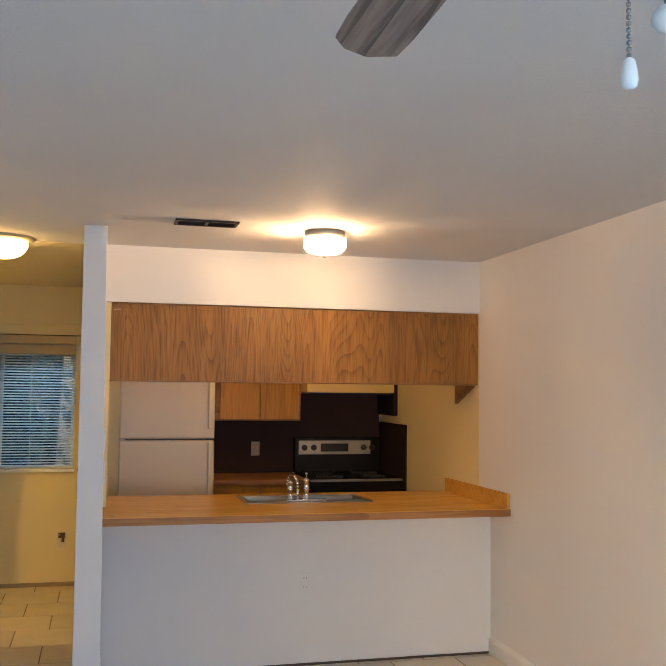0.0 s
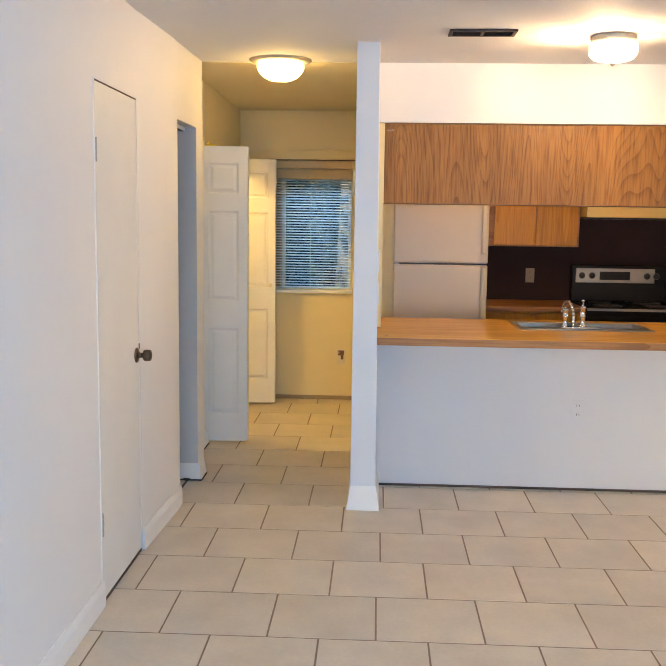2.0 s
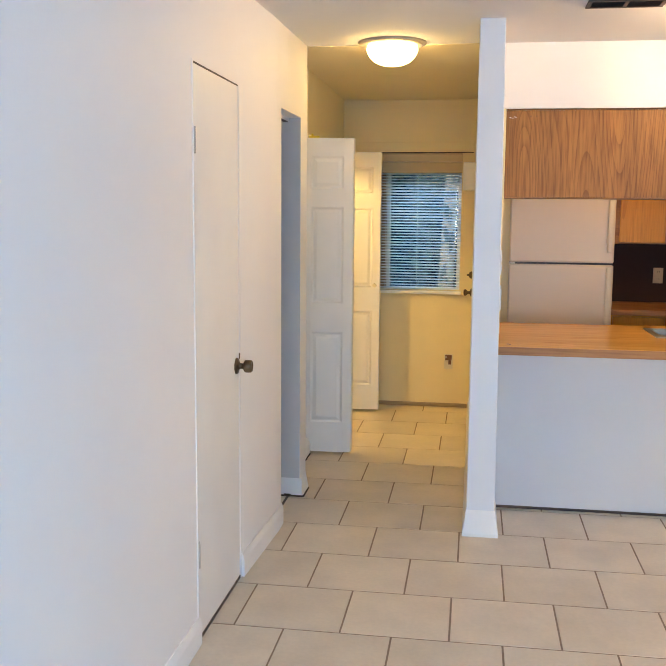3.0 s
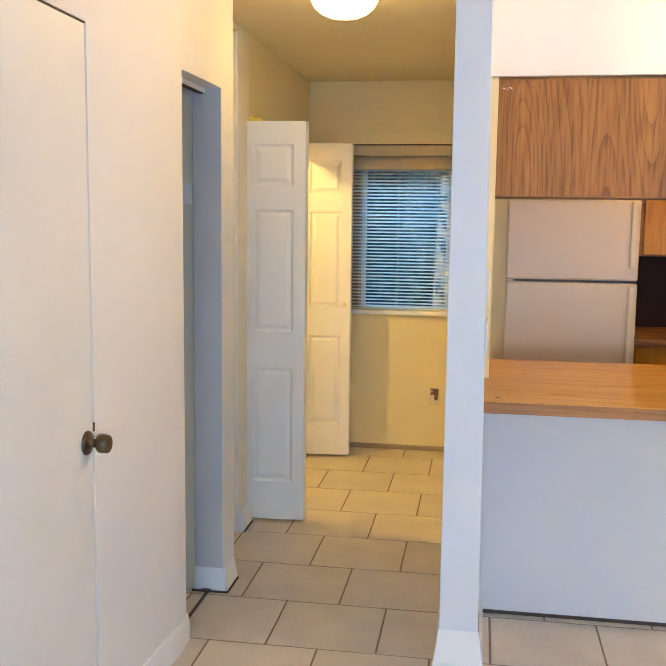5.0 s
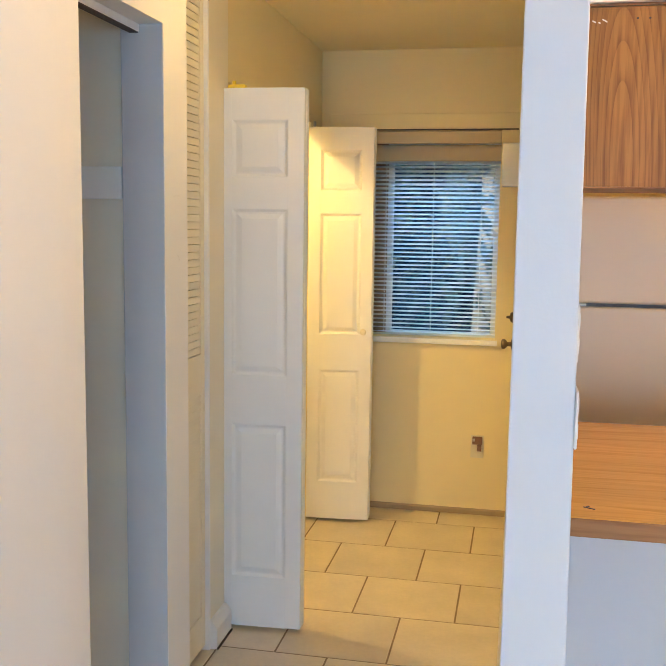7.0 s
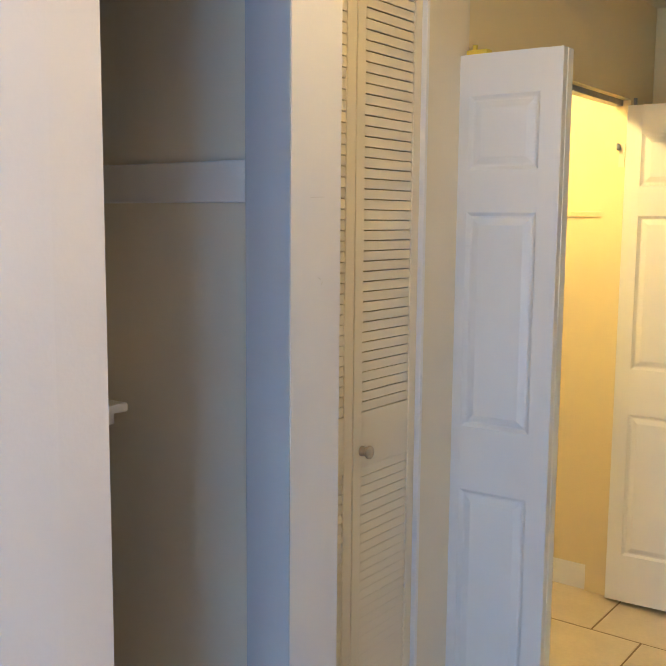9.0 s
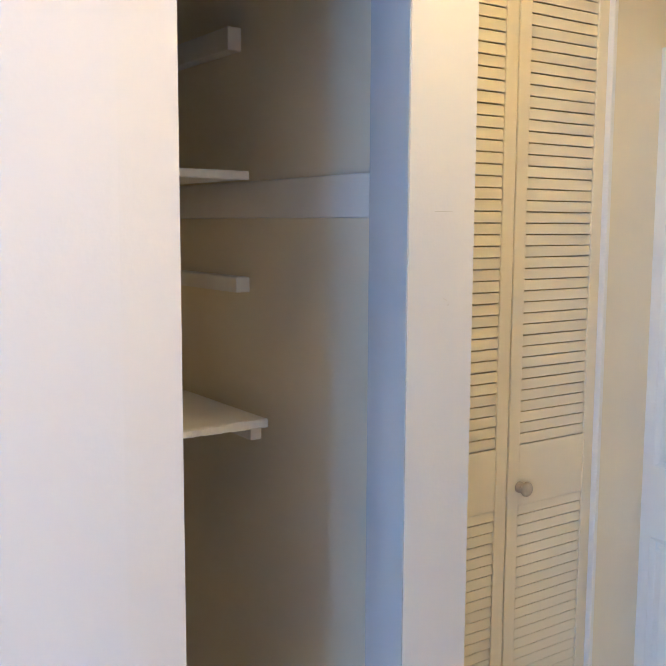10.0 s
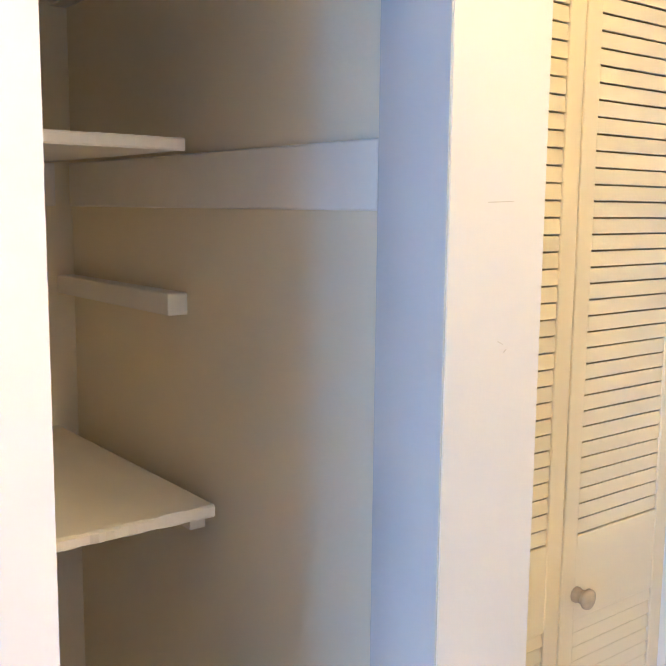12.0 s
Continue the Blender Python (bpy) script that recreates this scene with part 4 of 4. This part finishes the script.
vs = [bm.verts.new(v) for v in ((XR - 0.03, 0.70, 1.64), (XR - 0.03, 1.0, 1.64), (XR - 0.03, 1.0, 1.52), (XR - 0.005, 0.70, 1.64), (XR - 0.005, 1.0, 1.64), (XR - 0.005, 1.0, 1.52))]
for f in ((0, 1, 2), (3, 5, 4), (0, 3, 4, 1), (1, 4, 5, 2), (2, 5, 3, 0)):
    bm.faces.new([vs[k] for k in f])
bmesh.ops.recalc_face_normals(bm, faces=bm.faces[:])
part("end_wedge", bm, OAK_EDGE, cab, "dark triangular wedge at the cabinet end")
struct("trim_fridge_filler", B(0.125, 0.2545, 2.03, 2.05, 0.0, ZC - 0.001), LAMPLIT_PAINT, "cream filler panel beside the refrigerator", "trim")
struct("trim_filler", B(0.125, 0.165, 0.66, 1.0, 0.915, 2.105), LAMPLIT_PAINT, "cream filler strip beside the cabinets", "trim")

for x, z, w in ((0.186, 2.062, 0.010), (0.199, 2.059, 0.006), (0.212, 2.064, 0.014)):
    part("paint_fleck", box(bmesh.new(), -w / 2, w / 2, -0.0006, 0.0006, -0.0016, 0.0016, bevel=0.0004, turn=pose(x, 0.6676, z, 0, 30, 0)), SCUFF, cab, "pale paint fleck")
for x in (0.292, 0.322):
    part("nail_hole", rod(bmesh.new(), (x, 0.6673, 2.068), (x, 0.6681, 2.068), 0.0028, seg=8), SLOT, cab)

# ---- kitchen beyond ----
fr = thing("refrigerator", (0.6, 2.4, 0), "white top-freezer refrigerator with textured doors", "refrigerator")
FXa, FXb = 0.255, 0.945
part("body", B(FXa + 0.005, FXb - 0.005, 2.07, 2.76, 0.03, 1.655, bevel=0.008), FRIDGE, fr)
for z0, z1 in ((0.10, 1.222), (1.236, 1.665)):
    d = part("door", B(FXa, FXb, 2.0, 2.062, z0, z1, bevel=0.010), FRIDGE, fr)
    part("handle", B(FXb - 0.05, FXb - 0.012, 1.972, 2.0, (z1 - 0.36 if z0 > 1 else z1 - 0.62), z1 - 0.005 if z0 > 1 else z1 - 0.01, bevel=0.010), FRIDGE_TRIM, d, "cream handle strip")
part("hinge_trim", B(FXa, FXa + 0.04, 1.996, 2.03, 1.2235, 1.2345, bevel=0.002), HINGE, fr, "bright metal hinge between the doors")
part("gasket", B(FXa + 0.004, FXb - 0.004, 2.01, 2.06, 1.2228, 1.2352), BLACKPL, fr)
part("grille", B(FXa + 0.01, FXb - 0.01, 2.03, 2.07, 0.02, 0.095, bevel=0.003), BLACKPL, fr)

base = thing("base_cabinet", (1.33, 2.5, 0), "brown oak base cabinet in the shade", "cabinet")
part("body", B(0.97, 1.69, 2.22, 2.79, 0.10, 0.868), OAK_DOOR, base)
part("toe_kick", B(0.97, 1.69, 2.28, 2.79, 0.0, 0.099), BLACKPL, base)
for a, b in ((0.985, 1.325), (1.335, 1.675)):
    part("door", B(a, b, 2.20, 2.219, 0.12, 0.68, bevel=0.004), OAK_DOOR, base)
    part("drawer", B(a, b, 2.20, 2.219, 0.70, 0.855, bevel=0.004), OAK_DOOR, base)
tagged(part("worktop", B(0.96, 1.70, 2.17, 2.795, 0.869, 0.909, bevel=0.003), OAK_EDGE), "brown wood laminate worktop beside the stove", "worktop")
uc = thing("wall_cabinet", (1.40, 2.65, 1.355), "honey oak wall cabinet with two doors", "cabinet")
part("body", B(1.00, 1.705, 2.50, 2.80, 1.352, 2.10, bevel=0.002), OAK_EDGE, uc)
for a, b in ((1.045, 1.362), (1.368, 1.685)):
    part("door", B(a, b, 2.480, 2.4995, 1.362, 2.09, bevel=0.004), OAK_DOOR, uc)
struct("trim_backsplash", B(0.95, XR - 0.012, YK - 0.011, YK, 0.909, 1.58), DARKPANEL, "dark brown laminate backsplash", "backsplash")
struct("trim_side_splash", B(XR - 0.011, XR, 2.08, YK, 0.80, 1.335), DARKPANEL, "dark brown splash panel beside the stove", "backsplash")
struct("trim_side_upper", B(XR - 0.030, XR, 2.32, YK - 0.012, 1.40, 2.10), DARKPANEL, "dark side panel beside the hood", "panel")
hood = thing("range_hood", (2.10, 2.55, 1.58), "almond enamel range hood over the stove", "range hood")
part("canopy", B(1.715, 2.448, 2.31, 2.785, 1.585, 1.70, bevel=0.006), ALMOND, hood)
part("underside", B(1.735, 2.43, 2.33, 2.78, 1.572, 1.584), BLACKPL, hood)

st = thing("stove", (2.07, 2.45, 0), "black electric stove with steel control panel", "stove")
SA, SB = 1.706, 2.452
part("body", B(SA, SB, 2.13, 2.78, 0.04, 0.895, bevel=0.004), BLACK, st)
part("cooktop", B(SA - 0.002, SB + 0.002, 2.11, 2.72, 0.896, 0.915, bevel=0.004), BLACK, st)
part("trim_edge", B(SA, SB, 2.100, 2.1095, 0.893, 0.912, bevel=0.002), STEEL, st, "steel cooktop edge")
for x, y, r in ((1.90, 2.28, 0.10), (2.27, 2.28, 0.08), (1.90, 2.56, 0.08), (2.27, 2.56, 0.10)):
    bm = bmesh.new()
    for k in range(3):
        turned(bm, [(r - k * 0.026 + 0.005, 0.0), (r - k * 0.026 + 0.005, 0.008), (r - k * 0.026 - 0.006, 0.008), (r - k * 0.026 - 0.006, 0.0)], Matrix.Translation((x, y, 0.9155)), 24)
    part("burner", bm, BLACKPL, st)
part("backguard", B(SA, SB, 2.70, 2.785, 0.916, 1.205, bevel=0.008), BLACK, st)
cp = part("control_panel", B(SA + 0.03, SB - 0.09, 2.690, 2.6995, 1.065, 1.180, bevel=0.003), STEEL, st, "brushed steel control panel")
part("display", B(1.925, 2.165, 2.686, 2.6895, 1.088, 1.155, bevel=0.001), BLACK, cp)
for x in (1.785, 1.865, 2.30, 2.375):
    part("knob", turned(bmesh.new(), [(0.026, 0), (0.026, 0.006), (0.021, 0.012), (0.019, 0.028), (0.003, 0.030)], Matrix.Translation((x, 2.690, 1.122)) @ Vector((0, -1, 0)).to_track_quat("Z", "Y").to_matrix().to_4x4(), 20), BLACKPL, cp)
od = part("oven_door", B(SA + 0.004, SB - 0.004, 2.095, 2.129, 0.26, 0.86, bevel=0.005), BLACK, st)
part("handle", box(box(rod(bmesh.new(), (SA + 0.06, 2.055, 0.80), (SB - 0.06, 2.055, 0.80), 0.012), SA + 0.07, SA + 0.09, 2.055, 2.095, 0.79, 0.81), SB - 0.09, SB - 0.07, 2.055, 2.095, 0.79, 0.81), STEEL, od)

# ---- ceiling things ----
kl = thing("ceiling_lamp", (1.25, -0.15, ZC), "lit flush ceiling lamp with glass bowl and finial", "lamp")
C = Matrix.Translation((1.25, -0.15, ZC))
part("base_plate", turned(bmesh.new(), [(0.106, 0.0), (0.106, -0.020), (0.098, -0.030), (0.02, -0.032)], C), PEWTER, kl, "brushed metal base plate")
part("shade", turned(bmesh.new(), [(0.096, -0.034), (0.112, -0.042), (0.112, -0.085), (0.090, -0.108), (0.05, -0.118), (0.008, -0.121)], C), LAMPGLASS, kl, "bright pressed glass bowl")
for a in (20, 140, 260):
    bx, by = 1.25 + 0.048 * math.cos(radians(a)), -0.15 + 0.048 * math.sin(radians(a))
    part("bulb", turned(bmesh.new(), [(0.004, -0.040), (0.014, -0.044), (0.021, -0.056), (0.023, -0.068), (0.018, -0.082), (0.004, -0.090)], Matrix.Translation((bx, by, ZC)), 16), GLOWK, kl, "glowing warm bulb")
part("finial", turned(bmesh.new(), [(0.010, -0.120), (0.016, -0.126), (0.012, -0.134), (0.003, -0.142)], C, 16), PEWTER, kl)
gl = thing("ceiling_lamp", (1.30, 1.45, ZC), "lit kitchen ceiling lamp with square lens", "lamp")
part("frame", B(1.06, 1.54, 1.26, 1.64, ZC - 0.045, ZC - 0.001, bevel=0.004), PLATEW, gl)
part("lens", B(1.08, 1.52, 1.28, 1.62, ZC - 0.06, ZC - 0.0455, bevel=0.003), GLOWG, gl, "glowing warm acrylic lens")
hl = thing("ceiling_lamp", (-0.435, 0.575, ZC), "lit dome ceiling lamp with pewter rim", "lamp")
C = Matrix.Translation((-0.435, 0.575, ZC))
part("rim", turned(bmesh.new(), [(0.178, 0.0), (0.177, -0.006), (0.166, -0.014), (0.150, -0.019), (0.02, -0.020)], C, 48), PEWTER, hl, "pewter rim")
part("shade", turned(bmesh.new(), [(0.130, -0.021), (0.134, -0.036), (0.131, -0.050), (0.118, -0.075), (0.094, -0.098), (0.060, -0.113), (0.02, -0.119), (0.003, -0.120)], C, 48), GLOWH, hl, "glowing alabaster glass dome")

vent = thing("ceiling_vent", (0.615, -0.235, ZC), "dark brown ceiling air vent", "vent")
VX0, VX1, VY0, VY1 = 0.455, 0.772, -0.305, -0.165
bm = bmesh.new()
for x0, x1, y0, y1 in ((VX0, VX1, VY0, VY0 + 0.018), (VX0, VX1, VY1 - 0.018, VY1), (VX0, VX0 + 0.018, VY0 + 0.018, VY1 - 0.018), (VX1 - 0.018, VX1, VY0 + 0.018, VY1 - 0.018), (0.605, 0.622, VY0 + 0.018, VY1 - 0.018)):
    box(bm, x0, x1, y0, y1, ZC - 0.010, ZC, bevel=0.002)
part("frame", bm, VENTM, vent)
part("backing", B(VX0 + 0.018, VX1 - 0.018, VY0 + 0.018, VY1 - 0.018, ZC - 0.002, ZC - 0.0005), SLOT, vent)
for a, b in ((VX0 + 0.018, 0.605), (0.622, VX1 - 0.018)):
    for k in range(6):
        y = VY0 + 0.028 + k * 0.0165
        part("slat", box(bmesh.new(), (a - b) / 2, (b - a) / 2, -0.006, 0.006, -0.0007, 0.0007, turn=pose((a + b) / 2, y, ZC - 0.0065, 35, 0, 0)), VENTM, vent)

# ceiling fan near the start of the walk
FX, FY, FZ = 0.52, -4.05, 2.15
fan = thing("ceiling_fan", (FX, FY, ZC), "ceiling fan with weathered wood blades and pull chain", "ceiling fan")
F = Matrix.Translation((FX, FY, 0))
part("canopy", turned(bmesh.new(), [(0.065, ZC), (0.065, ZC - 0.02), (0.03, ZC - 0.06), (0.014, ZC - 0.065), (0.014, 2.26)], F, 24), FANMETAL, fan)
part("motor", turned(bmesh.new(), [(0.03, 2.27), (0.10, 2.26), (0.125, 2.22), (0.125, 2.17), (0.09, 2.135), (0.05, 2.125)], F, 32), FANMETAL, fan)
part("switch_housing", turned(bmesh.new(), [(0.05, 2.125), (0.055, 2.10), (0.055, 2.06), (0.03, 2.045), (0.004, 2.043)], F, 24), FANMETAL, fan)
for k in range(5):
    R = Matrix.Translation((FX, FY, FZ)) @ Matrix.Rotation(radians(90 + 72 * k), 4, "Z") @ Matrix.Rotation(radians(11), 4, "X")
    bm = bmesh.new()
    edge = [(0.16, 0.040), (0.30, 0.050), (0.55, 0.055), (0.625, 0.053), (0.655, 0.030)]
    loop = [(x, y) for x, y in edge] + [(0.662, -0.010)] + [(x, -y) for x, y in edge[::-1][1:]]
    lo = [bm.verts.new(R @ Vector((x, y, 0.0))) for x, y in loop]
    hi = [bm.verts.new(R @ Vector((x, y, 0.006))) for x, y in loop]
    bm.faces.new(lo[::-1])
    bm.faces.new(hi)
    for i in range(len(lo)):
        j = (i + 1) % len(lo)
        bm.faces.new((lo[i], lo[j], hi[j], hi[i]))
    blade = part("blade", bm, BLADE, fan)
    part("bracket", box(bmesh.new(), 0.09, 0.23, -0.018, 0.018, 0.006, 0.012, bevel=0.002, turn=R), FANMETAL, blade)
# light kit shades and pull chain
for a in (5, 125, 245):
    c, s_ = math.cos(radians(a)), math.sin(radians(a))
    m = Matrix.Translation((FX + 0.075 * c, FY + 0.075 * s_, 2.13)) @ Vector((c * 0.8, s_ * 0.8, -0.7)).to_track_quat("Z", "Y").to_matrix().to_4x4()
    part("shade", turned(bmesh.new(), [(0.018, 0.0), (0.024, 0.02), (0.034, 0.05), (0.040, 0.075), (0.037, 0.075), (0.031, 0.05), (0.02, 0.022), (0.004, 0.02)], m, 24), FROST, fan, "white frosted glass shade")
cx, cy = 0.593, -4.06
bm = bmesh.new()
for k in range(26):
    turned(bm, [(0.0006, -0.0028), (0.0024, -0.0014), (0.0024, 0.0014), (0.0006, 0.0028)], Matrix.Translation((cx, cy, 1.9135 + k * 0.0062)), 8)
part("pull_chain", bm, FANMETAL, fan, "beaded metal pull chain")
part("pull_knob", turned(bmesh.new(), [(0.003, 1.911), (0.0055, 1.909), (0.0075, 1.900), (0.0085, 1.890), (0.007, 1.883), (0.002, 1.881)], Matrix.Translation((cx, cy, 0)), 20), PLATEW, fan, "white plastic pull")

part("pull_ball", turned(bmesh.new(), [(0.002, 1.976), (0.009, 1.973), (0.0145, 1.964), (0.0145, 1.957), (0.009, 1.950), (0.002, 1.948)], Matrix.Translation((0.634, -4.06, -0.008)), 20), PLATEW, fan, "white round pull")
part("pull_cord", rod(bmesh.new(), (0.634, -4.06, 1.967), (0.59, -4.06, 2.07), 0.0012, seg=6), FANMETAL, fan)

# ---- floor tiles ----
TX, TY, GAP = 0.407, 0.3905, 0.0075


def tile_mesh(w, d):
    bm = bmesh.new()
    e = 0.0022
    r0 = [bm.verts.new(v) for v in ((-w / 2, -d / 2, -0.006), (w / 2, -d / 2, -0.006), (w / 2, d / 2, -0.006), (-w / 2, d / 2, -0.006))]
    r1 = [bm.verts.new((v.co.x, v.co.y, -0.0012)) for v in r0]
    r2 = [bm.verts.new((v.co.x - math.copysign(e, v.co.x), v.co.y - math.copysign(e, v.co.y), 0.0)) for v in r0]
    for p, q in ((r0, r1), (r1, r2)):
        for k in range(4):
            j = (k + 1) % 4
            bm.faces.new((p[k], p[j], q[j], q[k]))
    bm.faces.new(r2)
    me = bpy.data.meshes.new("tile")
    bm.to_mesh(me)
    bm.free()
    me.materials.append(TILE)
    return me


whole = tile_mesh(TX - GAP, TY - GAP)
for row in range(-17, 11):
    y0 = -0.729 + row * TY
    y1 = y0 + TY
    shift = -0.23 + (0.0 if row % 2 == 0 else 0.2035) + 0.0095 * row
    for col in range(-5, 9):
        x0 = shift + col * TX
        x1 = x0 + TX
        if y0 < 0.48:
            spans = [(-1.99 if y0 > -0.62 else XL - 0.04, XR, YB, YH)]
        else:
            spans = [(-1.99, 0.0145, YB, YH), (0.152, XR, 0.60, YK)]
        for left, right, near, far in spans:
            a, b = max(x0, left), min(x1, right)
            c, d = max(y0, near), min(y1, far)
            if b - a < 0.03 or d - c < 0.03:
                continue
            full = b - a > TX - 1e-6 and d - c > TY - 1e-6
            t = new("tile", whole if full else tile_mesh(b - a - GAP, d - c - GAP))
            t.parent = floor
            t.matrix_basis = pose((a + b) / 2, (c + d) / 2, random.uniform(-0.0004, 0.0004), random.uniform(-0.05, 0.05), random.uniform(-0.05, 0.05), 0)
